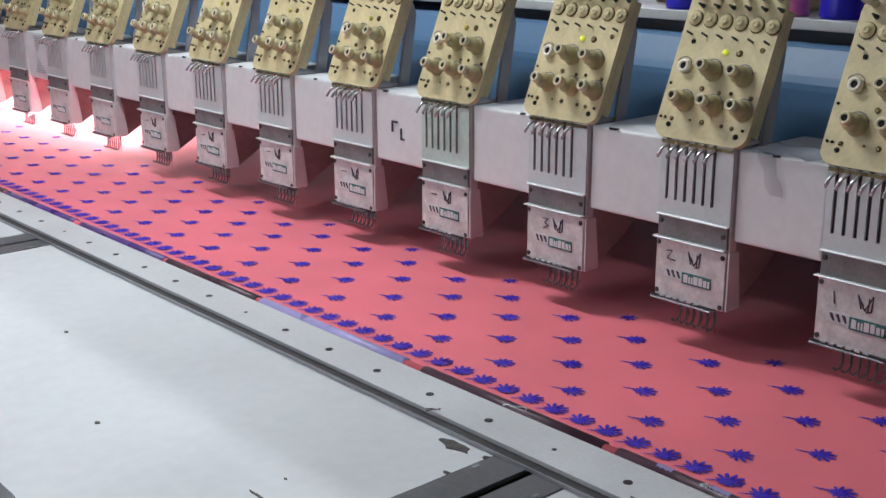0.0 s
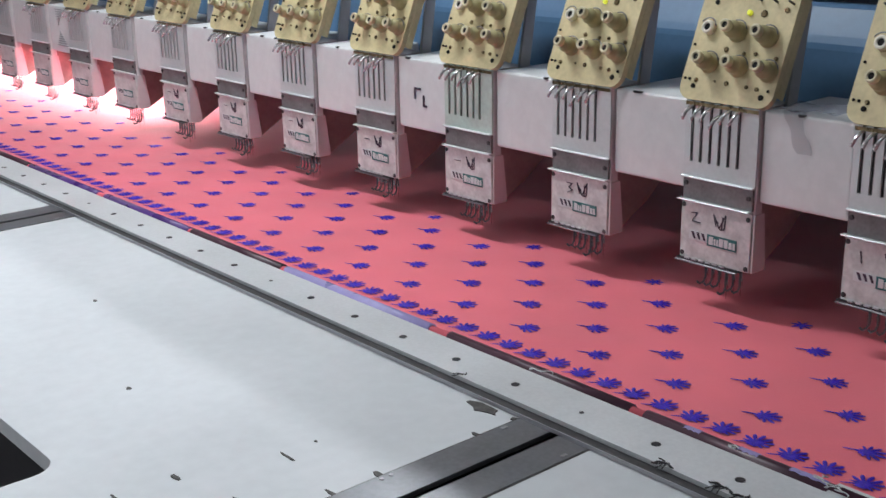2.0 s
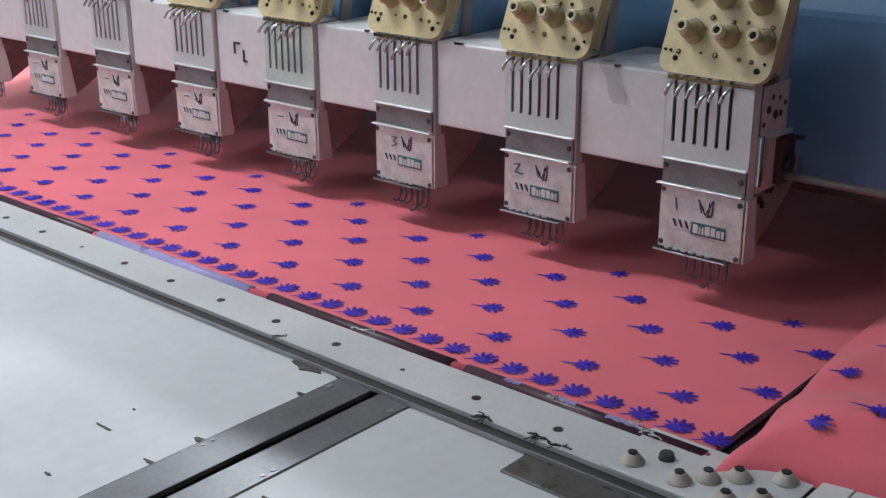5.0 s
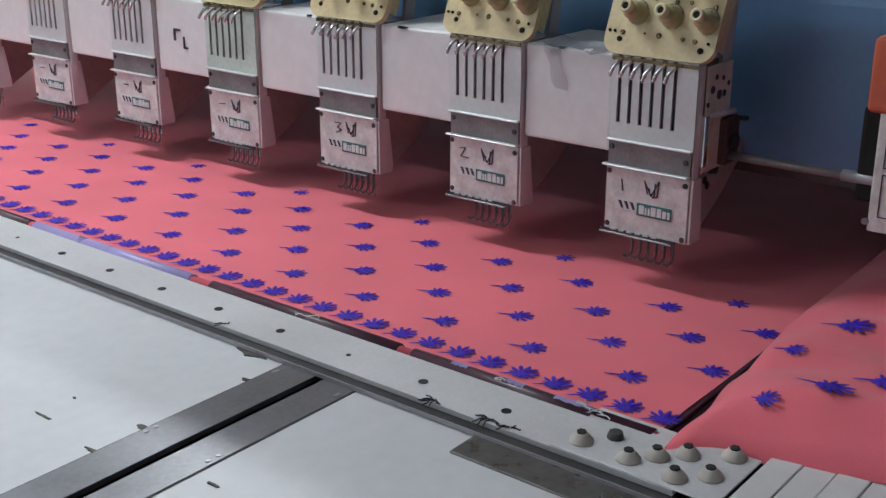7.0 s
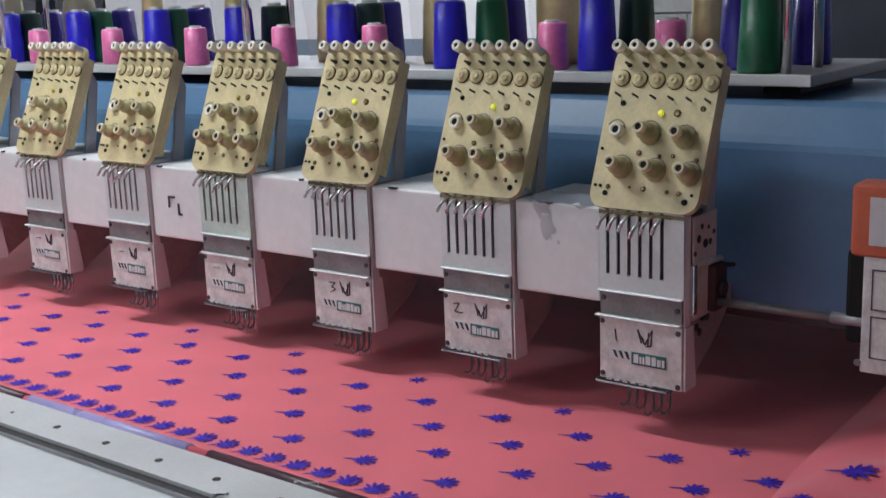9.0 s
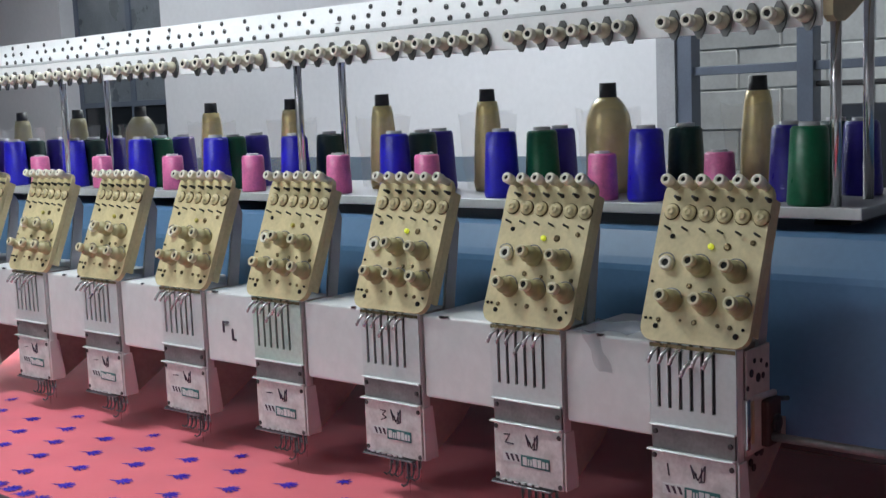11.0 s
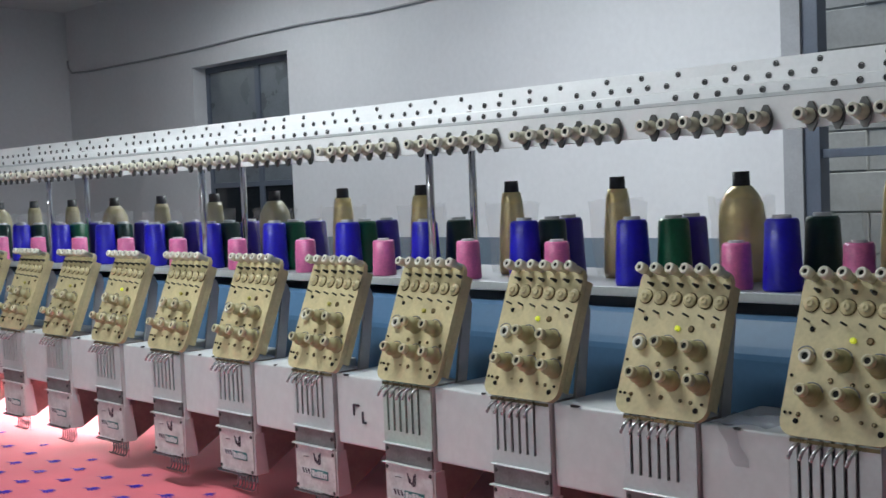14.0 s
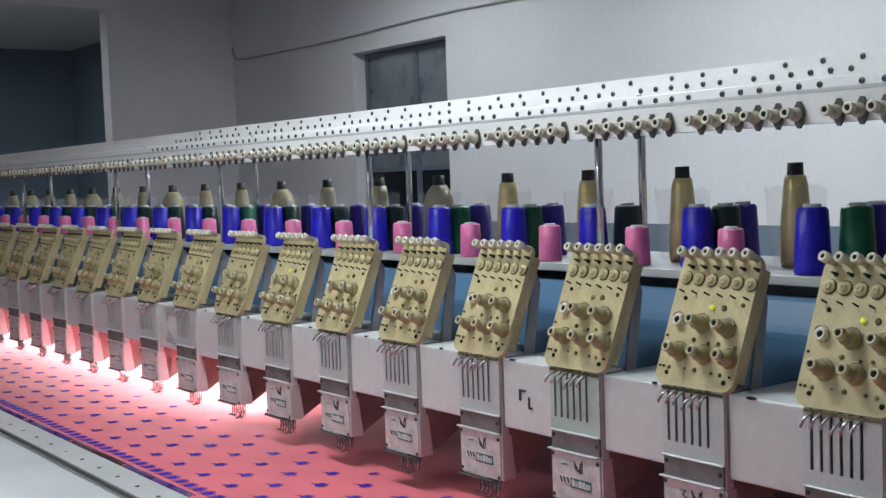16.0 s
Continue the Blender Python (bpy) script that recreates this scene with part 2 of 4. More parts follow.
def tube(bm, pts, r, seg=6):
    """One bent wire through the points."""
    pts = [Vector(p) for p in pts]
    loops = []
    for i, p in enumerate(pts):
        d = (pts[min(i + 1, len(pts) - 1)] - pts[max(i - 1, 0)]).normalized()
        side = Vector((0.31, 0.17, 0.93)) if abs(d.z) < 0.8 else Vector((0.93, 0.31, 0.17))
        u = d.cross(side).normalized()
        w = d.cross(u)
        loops.append([bm.verts.new(p + (u * math.cos(a) + w * math.sin(a)) * r) for a in [2 * math.pi * k / seg for k in range(seg)]])
    for a, b in zip(loops, loops[1:]):
        for k in range(seg):
            bm.faces.new((a[k], a[(k + 1) % seg], b[(k + 1) % seg], b[k])).smooth = True
    bm.faces.new(loops[0][::-1])
    bm.faces.new(loops[-1])
    return bm


def prism(bm, pts, axis, a, b):
    """A closed outline swept along one axis from a to b. pts are pairs in the other two axes, in x, y, z order."""
    def at(p, d):
        return (d, *p) if axis == "x" else (p[0], d, p[1]) if axis == "y" else (*p, d)
    lo = [bm.verts.new(at(p, a)) for p in pts]
    hi = [bm.verts.new(at(p, b)) for p in pts]
    faces = [bm.faces.new(lo), bm.faces.new(hi[::-1])]
    for i in range(len(pts)):
        j = (i + 1) % len(pts)
        faces.append(bm.faces.new((lo[j], lo[i], hi[i], hi[j])))
    bmesh.ops.recalc_face_normals(bm, faces=faces)
    return bm


def part(name, bm, material, parent=None, label=""):
    me = bpy.data.meshes.new(name)
    bmesh.ops.recalc_face_normals(bm, faces=bm.faces)
    bm.to_mesh(me)
    bm.free()
    me.materials.append(material)
    ob = new(name, me)
    if parent:
        ob.parent = parent
    if label:
        tagged(ob, label)
    return ob


def thing(name, label, category, group="", kind="", at=(0, 0, 0)):
    ob = new(name)
    ob.empty_display_size = 0.05
    ob.location = at
    return tagged(ob, label, category, group, kind)


def structure(name, bm, material, label, category):
    return tagged(part(name, bm, material), label, category, kind="structure")


def B():
    return bmesh.new()


# ---- the room ----
WALL_X, FAR_Y, CEIL_Z = 3.0, 8.10, 3.05
structure("floor", box(B(), -4.0, 6.5, -4.5, 12.0, -0.1, 0.0), M_FLOOR, "grey cement workshop floor", "floor")
# ceiling stays out of view; added to keep the sky's light out
structure("ceiling", box(B(), -4.0, 3.15, -4.5, 12.0, CEIL_Z, CEIL_Z + 0.1), M_CEIL, "unseen white plaster ceiling that closes the room", "ceiling")
# back wall with a window and a wide doorway
WIN = (5.155, 6.26, 1.05, 2.42)
DOOR_Y0, DOOR_Y1, DOOR_Z = -1.2, 1.61, 2.75
bm = B()
for y0, y1, z0, z1 in ((-4.5, DOOR_Y0, 0, CEIL_Z), (DOOR_Y0, DOOR_Y1, DOOR_Z, CEIL_Z), (DOOR_Y1, WIN[0], 0, CEIL_Z), (WIN[0], WIN[1], 0, WIN[2]), (WIN[0], WIN[1], WIN[3], CEIL_Z), (WIN[1], FAR_Y, 0, CEIL_Z)):
    box(bm, WALL_X, WALL_X + 0.15, y0, y1, z0, z1)
structure("wall_back", bm, M_WALL, "white painted wall behind the machine", "wall")
bm = B()
for y0, y1 in ((DOOR_Y1 + 0.085, WIN[0]), (WIN[1], FAR_Y)):
    box(bm, WALL_X - 0.004, WALL_X - 0.0005, y0, y1, 0, 1.238)
box(bm, WALL_X - 0.004, WALL_X - 0.0005, WIN[0], WIN[1], 0, WIN[2])
structure("trim", bm, M_DADO, "blue-grey painted dado on the wall", "dado")
bm = B()
box(bm, WALL_X - 0.006, WALL_X + 0.14, DOOR_Y1 - 0.004, DOOR_Y1 + 0.085, 0, DOOR_Z)
structure("trim", bm, M_JAMB, "grey rendered reveal of the doorway", "door reveal")
# far end wall with a dark opening
bm = B()
box(bm, 1.92, WALL_X, FAR_Y, FAR_Y + 0.15, 0, CEIL_Z)
box(bm, -4.0, 0.2, FAR_Y, FAR_Y + 0.15, 0, CEIL_Z)
box(bm, 0.2, 1.92, FAR_Y, FAR_Y + 0.15, 2.92, CEIL_Z)
structure("wall_far", bm, M_WALL, "white end wall with a dark opening", "wall")
bm = B()
box(bm, -4.0, WALL_X + 0.15, 12.0, 12.15, 0, CEIL_Z)
box(bm, WALL_X, WALL_X + 0.15, FAR_Y + 0.15, 12.0, 0, CEIL_Z)
structure("wall_beyond", bm, M_DADO, "dim blue-grey wall of the next room", "wall")
# two walls out of view, added to enclose the room and bounce light
structure("wall_front", box(B(), -4.15, -4.0, -4.5, 12.0, 0, CEIL_Z), M_WALL, "unseen plain white wall that closes the workshop", "wall")
structure("wall_side", box(B(), -4.0, WALL_X, -4.65, -4.5, 0, CEIL_Z), M_WALL, "unseen plain white wall that closes the workshop", "wall")

# window in the back wall
win = thing("window_1", "dark dusty window with two sashes", "window", kind="structure", at=(WALL_X, WIN[0], WIN[2]))
w, h = WIN[1] - WIN[0], WIN[3] - WIN[2]
BAR = 0.52
for y0, y1, z0, z1 in ((0, w, 0, 0.04), (0, w, h - 0.04, h), (0, 0.04, 0.04, h - 0.04), (w - 0.04, w, 0.04, h - 0.04), (w * 0.42, w * 0.42 + 0.05, 0.04, h - 0.04), (0.04, w * 0.42, BAR, BAR + 0.035), (w * 0.42 + 0.05, w - 0.04, BAR, BAR + 0.035)):
    part("window_frame", box(B(), 0.105, 0.138, y0, y1, z0, z1, 0.003), M_FRAME, win)
for y0, y1 in ((0.04, w * 0.42), (w * 0.42 + 0.05, w - 0.04)):
    part("pane", box(B(), 0.118, 0.124, y0, y1, BAR + 0.035, h - 0.04), M_PANE, win, "dusty grey pane")
    part("pane", box(B(), 0.118, 0.124, y0, y1, 0.04, BAR), M_DARKPANE, win, "dark lower pane")
part("backing", box(B(), 0.142, 0.15, 0, w, 0, h), M_BLACK, win)

# doorway: blue steel frame, block wall outside
door = thing("door_1", "blue steel door frame standing in a wide doorway", "door frame", kind="structure", at=(WALL_X, 0, 0))
for y0, y1 in ((1.535, 1.606), (1.003, 1.072), (0.25, 0.31), (-0.6, -0.53)):
    part("post", box(B(), 0.01, 0.09, y0, y1, 0, DOOR_Z, 0.004), M_FRAME, door)
part("rail", box(B(), 0.03, 0.06, -0.53, 1.535, 1.574, 1.612, 0.004), M_FRAME, door, "dark crossbar of the door frame")
for p, q in (((0.04, 1.0, 2.080), (0.04, -0.5, 2.02)), ((0.04, 0.965, 2.08), (0.04, 0.965, 2.7)), ((0.04, 0.64, 2.065), (0.04, 0.64, 2.7)), ((0.04, 1.0, 1.520), (0.04, -0.5, 1.505))):
    part("grille_bar", rod(B(), p, q, 0.011, 8), M_DARK, door, "thin dark grille bar")
part("lower_panel", box(B(), 0.03, 0.05, -0.53, 0.90, 0.0, 1.438, 0.004), M_NAVY, door, "dark blue sheet panel")
part("rail", box(B(), 0.02, 0.08, -1.2, 1.551, DOOR_Z - 0.07, DOOR_Z, 0.004), M_FRAME, door)
yard = structure("wall_outside", box(B(), 4.06, 4.2, -3.5, 3.5, 0, 3.4), M_MORTAR, "limewashed block wall across the yard", "wall")
block_me = None
for r in range(16):
    for c in range(13):
        z0 = 0.077 + r * 0.205
        y0 = -3.0 + c * 0.46 + (0.23 if r % 2 else 0)
        if block_me is None:
            ob = part("block", box(B(), -0.012, 0.0, 0.004, 0.454, 0.004, 0.201, 0.004, 1), M_BLOCK, yard)
            block_me = ob.data
        else:
            ob = new("block", block_me)
            ob.parent = yard
        ob.location = (4.06 + 0.004 * math.sin(r * 7.1 + c * 3.7), y0, z0)

# cable along the back wall
bm = B()
pts = [Vector((WALL_X - 0.012, y, z)) for y, z in ((8.08, 2.66), (8.07, 2.60), (8.02, 2.555), (7.8, 2.542), (6.9, 2.536), (6.2, 2.541), (5.6, 2.556), (5.0, 2.562), (4.3, 2.546), (3.6, 2.556), (2.6, 2.60), (1.75, 2.66))]
tube(bm, pts, 0.0075, 8)
tagged(part("cable", bm, M_JAMB), "grey cable fixed along the white wall", "cable")

# housings and glowing tubes of the added ceiling lamps, all out of view
for tx, ty, w in ADDED_TUBES:
    lamp = thing("tube_lamp", "added fluorescent tube lamp out of view on the ceiling, lit", "ceiling lamp", "ceiling lamps", at=(tx, ty, CEIL_Z))
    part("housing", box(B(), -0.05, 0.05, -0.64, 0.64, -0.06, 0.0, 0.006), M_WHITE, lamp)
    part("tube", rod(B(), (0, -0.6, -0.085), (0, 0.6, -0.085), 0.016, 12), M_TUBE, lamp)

# ---- the embroidery machine ----
Y0, Y1 = -0.75, (HEADS - 1) * PITCH + 0.5
machine = thing("embroidery_machine", "long blue and white multi-head embroidery machine", "embroidery machine", at=(0.3, 0, 0))
# the low back half is unseen; its depth keeps light off the cloth below
part("body", prism(B(), [(-0.11, 0.956), (-0.11, 1.208), (-0.108, 1.218), (-0.102, 1.230), (-0.078, 1.272), (-0.066, 1.281), (0.325, 1.281), (0.335, 1.15), (0.90, 1.15), (0.90, 0.956)], "y", Y0, Y1), M_BLUE, machine, "blue enamelled box beam")
part("bottom_bar", box(B(), -0.100, -0.075, Y0, Y1, 0.938, 0.9555, 0.004), M_DARK, machine)
for y in (-0.6, 1.6, 3.8, Y1 - 0.2):
    part("leg", box(B(), 0.76, 0.86, y - 0.06, y + 0.06, 0.0, 0.956, 0.01), M_BLUE, machine)
cover_me = None
for k in range(HEADS - 1):
    if cover_me is None:
        ob = part("beam_cover", box(B(), -0.292, -0.112, 0.003, PITCH - 0.142, 0.988, 1.135, 0.006, 3), M_WHITE, machine, "white enamelled beam cover")
        cover_me = ob.data
    else:
        ob = new("beam_cover", cover_me)
        ob.parent = machine
    ob.location = (0, k * PITCH, 0)
part("colour_shaft", rod(B(), (-0.215, -0.40, 0.992), (-0.215, -0.12, 0.992), 0.0065, 12), M_STRIPGREY, machine, "dull steel shaft")
part("shaft_end", rod(B(), (-0.215, -0.40, 0.992), (-0.215, -0.325, 0.992), 0.0085, 12), M_SHELF, machine)
# chips and pen marks on the covers
bm = B()
box(bm, -0.2945, -0.2925, 1.000, 1.004, 1.052, 1.076); box(bm, -0.2945, -0.2925, 0.984, 1.000, 1.072, 1.076)
box(bm, -0.2945, -0.2925, 0.972, 0.976, 1.038, 1.062); box(bm, -0.2945, -0.2925, 0.964, 0.976, 1.038, 1.042)
part("pen_mark", bm, M_INK, machine)
bm = B()
rng = random.Random(5)
for k in range(9):
    for i in range(1 + k % 2):
        y = k * PITCH + 0.02 + rng.random() * 0.11
        w = 0.003 + rng.random() * 0.006
        prism(bm, [(y, 1.1330), (y + w, 1.1322), (y + w * 1.3, 1.1362), (y - w * 0.4, 1.1362)], "x", -0.2935, -0.2885)
tagged(part("paint_chip", bm, M_BLACK, machine, "dark paint chips"), kind="stuff")
# work light strip under the beam
part("work_light", box(B(), -0.09, -0.01, 2.45, 6.2, 0.931, 0.9555, 0.003), M_STRIP, machine, "lit white work light")


# ---- one head ----
HW = 0.139
TILT = 22.5
PLATE = Matrix.Translation((0.000, 0, 1.137)) @ Matrix.Rotation(radians(TILT), 4, "Y")


def on_plate(bm):
    bmesh.ops.transform(bm, matrix=PLATE, verts=bm.verts)
    return bm


def rounded(y0, y1, z0, z1, r, seg=5, corners=(1, 1, 1, 1)):
    out = []
    for i, (cy, cz, a0) in enumerate(((y1 - r, z1 - r, 0), (y0 + r, z1 - r, 90), (y0 + r, z0 + r, 180), (y1 - r, z0 + r, 270))):
        if corners[i]:
            out += [(cy + r * math.cos(radians(a0 + 90 * s / seg)), cz + r * math.sin(radians(a0 + 90 * s / seg))) for s in range(seg + 1)]
        else:
            out.append(((y1, z1), (y0, z1), (y0, z0), (y1, z0))[i])
    return out


SLOT_Y = [-0.0145 - 0.0179 * i for i in range(6)]
NEEDLE_Y = [-0.034 - 0.0138 * i for i in range(6)]


def slotted_panel():
    """One comb-shaped plate: its slots run up under the tension plate."""
    pts = [(0.0, 1.012), (0.0, 1.1365)]
    for y in SLOT_Y:
        pts += [(y + 0.0030, 1.1365), (y + 0.0030, 1.037), (y - 0.0030, 1.037), (y - 0.0030, 1.1365)]
    pts += [(-HW, 1.1365), (-HW, 1.012)]
    return prism(B(), pts, "x", 0.0, 0.004)


def lever():
    """A bent take-up lever: it leaves the slot and its polished tip hangs forward."""
    bm = B()
    return tube(bm, [(0.012, 0, 0.010), (-0.006, 0.0005, 0.009), (-0.012, 0.002, 0.006), (-0.017, 0.004, -0.001), (-0.022, 0.006, -0.010)], 0.0030, 8)


def needle():
    bm = B()
    turned(bm, (0, 0, 0.868), (0, 0, -1), [(-0.02, 0.0020), (0.020, 0.0020), (0.022, 0.0030), (0.030, 0.0030), (0.032, 0.0010), (0.048, 0.0008), (0.052, 0.0002)], 8)
    return bm


def presser():
    """A hooked presser foot."""
    bm = B()
    p = [Vector((0, 0, 0.878)), Vector((0, 0, 0.836)), Vector((-0.002, 0.002, 0.829)), Vector((-0.007, 0.006, 0.826)), Vector((-0.010, 0.009, 0.830))]
    return tube(bm, p, 0.0020, 6)


def make_head():
    head = thing("embroidery_unit", "ivory embroidery unit with cream tension plate and six needles", "embroidery unit", "embroidery units along the machine")
    part("arm", prism(B(), [(0.022, 0.868), (0.036, 0.868), (0.120, 0.915), (0.170, 0.955), (0.188, 0.965), (0.188, 0.995), (0.112, 1.015), (0.105, 1.060), (0.100, 1.134), (0.022, 1.134)], "y", -HW + 0.010, -0.010), M_ARM, head, "worn ivory cast arm, darkened for shade")
    part("case_back", box(B(), 0.005, 0.024, -HW, 0.0, 0.872, 1.134, 0.002), M_WHITE, head)
    part("slot_backing", box(B(), 0.0042, 0.0049, -HW + 0.004, -0.004, 1.03, 1.1335), M_BLACK, head)
    part("slot_panel", slotted_panel(), M_PANEL, head, "satin metal panel with six slots")
    # dark strip stands in for the grimy, shaded gap below the plate
    part("gasket", box(B(), -0.0020, 0.003, -HW + 0.001, -0.001, 1.1290, 1.1345), M_SCREW, head, "dark strip for the grimy gap and shade under the plate")
    for i, y in enumerate(SLOT_Y):
        ob = part("take_up_lever", lever(), M_LEVER, head, "polished take-up lever")
        ob.location = (0, y, 1.118)
        if i == 3:
            ob["driven"] = "lever"
    part("side_flange", prism(B(), [(0.001, 0.872), (0.036, 0.872), (0.036, 0.885), (0.026, 0.968), (0.001, 0.968)], "y", -HW - 0.0035, -HW - 0.0005), M_WHITE, head, "white side flange")
    # recessed grey strip between two bright lips
    part("strip", prism(B(), [(0.004, 1.010), (0.004, 0.974), (-0.0005, 0.974), (-0.0015, 1.010)], "y", -HW + 0.002, -0.002), M_STRIPGREY, head, "dark grey metal strip")
    part("upper_lip", box(B(), -0.006, 0.003, -HW + 0.001, 0.001, 1.0095, 1.0125, 0.0010, 1), M_RAIL, head)
    part("lower_lip", box(B(), -0.008, 0.003, -HW + 0.003, 0.005, 0.9705, 0.9735, 0.0010, 1), M_RAIL, head)
    face = part("face_plate", box(B(), -0.002, 0.0048, -HW + 0.001, -0.001, 0.872, 0.970, 0.0015), M_FACE, head, "grubby white face plate")
    part("sticker", box(B(), -0.0030, -0.0018, -0.056, -0.019, 0.906, 0.922), M_PRINT, face)
    part("sticker", box(B(), -0.0034, -0.0018, -0.113, -0.056, 0.902, 0.921), M_TEAL, face, "teal sticker with pale bars")
    bm = B()
    for i in range(3):
        prism(bm, [(-0.024 - 0.010 * i, 0.920), (-0.029 - 0.010 * i, 0.920), (-0.033 - 0.010 * i, 0.909), (-0.0295 - 0.010 * i, 0.909)], "x", -0.0038, -0.0028)
    part("print_bar", bm, M_INK, face)
    for y, w in ((-0.060, 0.008), (-0.070, 0.003), (-0.075, 0.003), (-0.080, 0.008), (-0.090, 0.007), (-0.099, 0.006), (-0.107, 0.004)):
        part("print_bar", box(B(), -0.0042, -0.0032, y - w, y, 0.9050, 0.9160 + 0.0025 * (w > 0.0065)), M_PRINT, face)
    for y, z in ((-0.006, 0.963), (-0.132, 0.960), (-0.006, 0.880), (-0.132, 0.878), (-0.008, 1.000), (-0.130, 0.994)):
        part("screw", turned(B(), (-0.0015, y, z), (-1, 0, 0), [(-0.001, 0.0042), (0.0015, 0.0042), (0.0025, 0.003)], 10), M_DARK, head)
    # foot rail with small clips
    part("foot_rail", box(B(), -0.009, -0.003, -0.118, 0.004, 0.8660, 0.8692, 0.0008, 1), M_STEEL, head)
    part("foot_gap", box(B(), -0.006, 0.018, -0.122, 0.003, 0.8698, 0.8718), M_BLACK, head)
    for y in NEEDLE_Y:
        part("foot_clip", box(B(), -0.007, -0.002, y + 0.011, y + 0.019, 0.872, 0.8745), M_CONE, head)
    for i, y in enumerate(NEEDLE_Y):
        ob = part("needle", needle(), M_CHROME, head)
        ob.location = (0.030, y, 0)
        pf = part("presser_foot", presser(), M_STEEL, head)
        pf.location = (0.022, y - 0.004, 0)
        if i == 3:
            ob["driven"], pf["driven"] = "needle", "foot"
    # tension plate and its fittings
    h = 0.250
    plate = part("tension_plate", on_plate(prism(B(), rounded(-0.158, 0.018, 0.0, h, 0.023), "x", -0.0035, 0.0075)), M_CREAM, head, "cream metal tension plate")
    for y in (-0.158, 0.0155):
        part("folded_edge", on_plate(box(B(), 0.0076, 0.026, y, y + 0.0025, 0.022, h - 0.024, 0.0008, 1)), M_CREAM, plate)
    side = [(0.007, h - 0.045), (0.045, h - 0.050), (0.060, h - 0.066), (0.104, 0.004), (0.076, 0.004), (0.040, h - 0.086), (0.007, h - 0.080)]
    for y in (-0.135, 0.002):
        bm = prism(B(), [(a, b) for a, b in side], "y", y - 0.003, y + 0.003)
        part("side_bracket", on_plate(bm), M_JAMB, head, "grey bracket behind the plate")
    for i in range(6):
        y = -0.0003 - 0.0292 * i
        bm = turned(B(), (-0.002, y, h - 0.010), (-1, 0, 0), [(0, 0.0065), (0.022, 0.0065), (0.022, 0.0092), (0.036, 0.0092), (0.038, 0.0075), (0.038, 0.0042), (0.030, 0.0042)], 14)
        peg = part("thread_peg", on_plate(bm), M_PEG, plate, "pale ivory thread peg")
        bm = turned(B(), (-0.034, y, h - 0.010), (-1, 0, 0), [(0, 0.0044), (0.0035, 0.0044)], 10)
        part("bore", on_plate(bm), M_HOLE, peg)
        bm = turned(B(), (-0.003, y - 0.008, h - 0.030), (-1, 0, 0), [(0, 0.004), (0.010, 0.0022), (0.014, 0.0022)], 8)
        part("hook", on_plate(bm), M_DARK, plate)
        y2 = -0.001 - 0.0292 * i
        bm = turned(B(), (-0.003, y2, 0.199 - 0.0011 * i), (-1, 0, 0), [(0, 0.0118), (0.004, 0.0118), (0.005, 0.0100), (0.0055, 0.0065), (0.008, 0.0060), (0.009, 0.0028), (0.007, 0.002)], 16)
        part("tension_disc", on_plate(bm), M_CREAM, plate)
        bm = turned(B(), (-0.003, y2, 0.199 - 0.0011 * i), (-1, 0, 0), [(0, 0.0132), (0.0018, 0.0132), (0.0022, 0.0124)], 16)
        part("washer", on_plate(bm), M_SCREW, plate)
        bm = turned(B(), (-0.0095, y2, 0.199 - 0.0011 * i), (-1, 0, 0), [(0, 0.0063), (0.0012, 0.0063), (0.0012, 0.0046), (0.0004, 0.0046)], 14)
        part("disc_ring", on_plate(bm), M_OLIVE, plate)
        bm = B()
        rod(bm, (-0.003, y2 - 0.001, 0.172 - 0.0012 * i), (-0.014, y2 + 0.003, 0.174 - 0.0012 * i), 0.0018, 6)
        part("guide_pin", on_plate(bm), M_DARK, plate)
    knobs = [(-0.0638, 0.115), (-0.1214, 0.111), (-0.0279, 0.061), (-0.0837, 0.0595), (-0.1419 + 0.003, 0.0576)]
    for y, z in knobs:
        bm = turned(B(), (-0.003, y, z), (-1, 0, 0), [(0, 0.0165), (0.004, 0.0165), (0.005, 0.0130), (0.014, 0.0140), (0.022, 0.0138), (0.023, 0.0095), (0.034, 0.0090)], 18)
        knob = part("tension_knob", on_plate(bm), M_KNOB, plate, "aged ivory tension knob")
        bm = turned(B(), (-0.036, y, z), (-1, 0, 0), [(0, 0.0098), (0.009, 0.0098), (0.0105, 0.0088), (0.0105, 0.0055), (0.006, 0.0052)], 16)
        part("end_ring", on_plate(bm), M_KNOBRING, knob, "cream end ring")
        bm = turned(B(), (-0.0405, y, z), (-1, 0, 0), [(0, 0.0051), (0.0040, 0.0051)], 10)
        part("bore", on_plate(bm), M_HOLE, knob)
        bm = B()
        tube(bm, [(-0.010, y + 0.0185 * math.cos(radians(20 + 18 * a)), z + 0.0185 * math.sin(radians(20 + 18 * a))) for a in range(9)], 0.0011, 5)
        part("spring", on_plate(bm), M_STEEL, knob)
    bm = turned(B(), (-0.003, -0.0099, 0.1176), (-1, 0, 0), [(0, 0.011), (0.010, 0.011), (0.012, 0.010), (0.012, 0.006), (0.008, 0.006)], 16)
    part("bare_post", on_plate(bm), M_PEG, plate)
    bm = turned(B(), (-0.011, -0.0099, 0.1176), (-1, 0, 0), [(0, 0.0060), (0.0015, 0.0060)], 10)
    part("bore", on_plate(bm), M_HOLE, plate)
    bm = B()
    tube(bm, [(-0.012, -0.0099 + 0.0150 * math.cos(radians(30 + 20 * a)), 0.1176 + 0.015 * math.sin(radians(30 + 20 * a))) for a in range(8)], 0.0011, 5)
    part("spring", on_plate(bm), M_STEEL, plate)
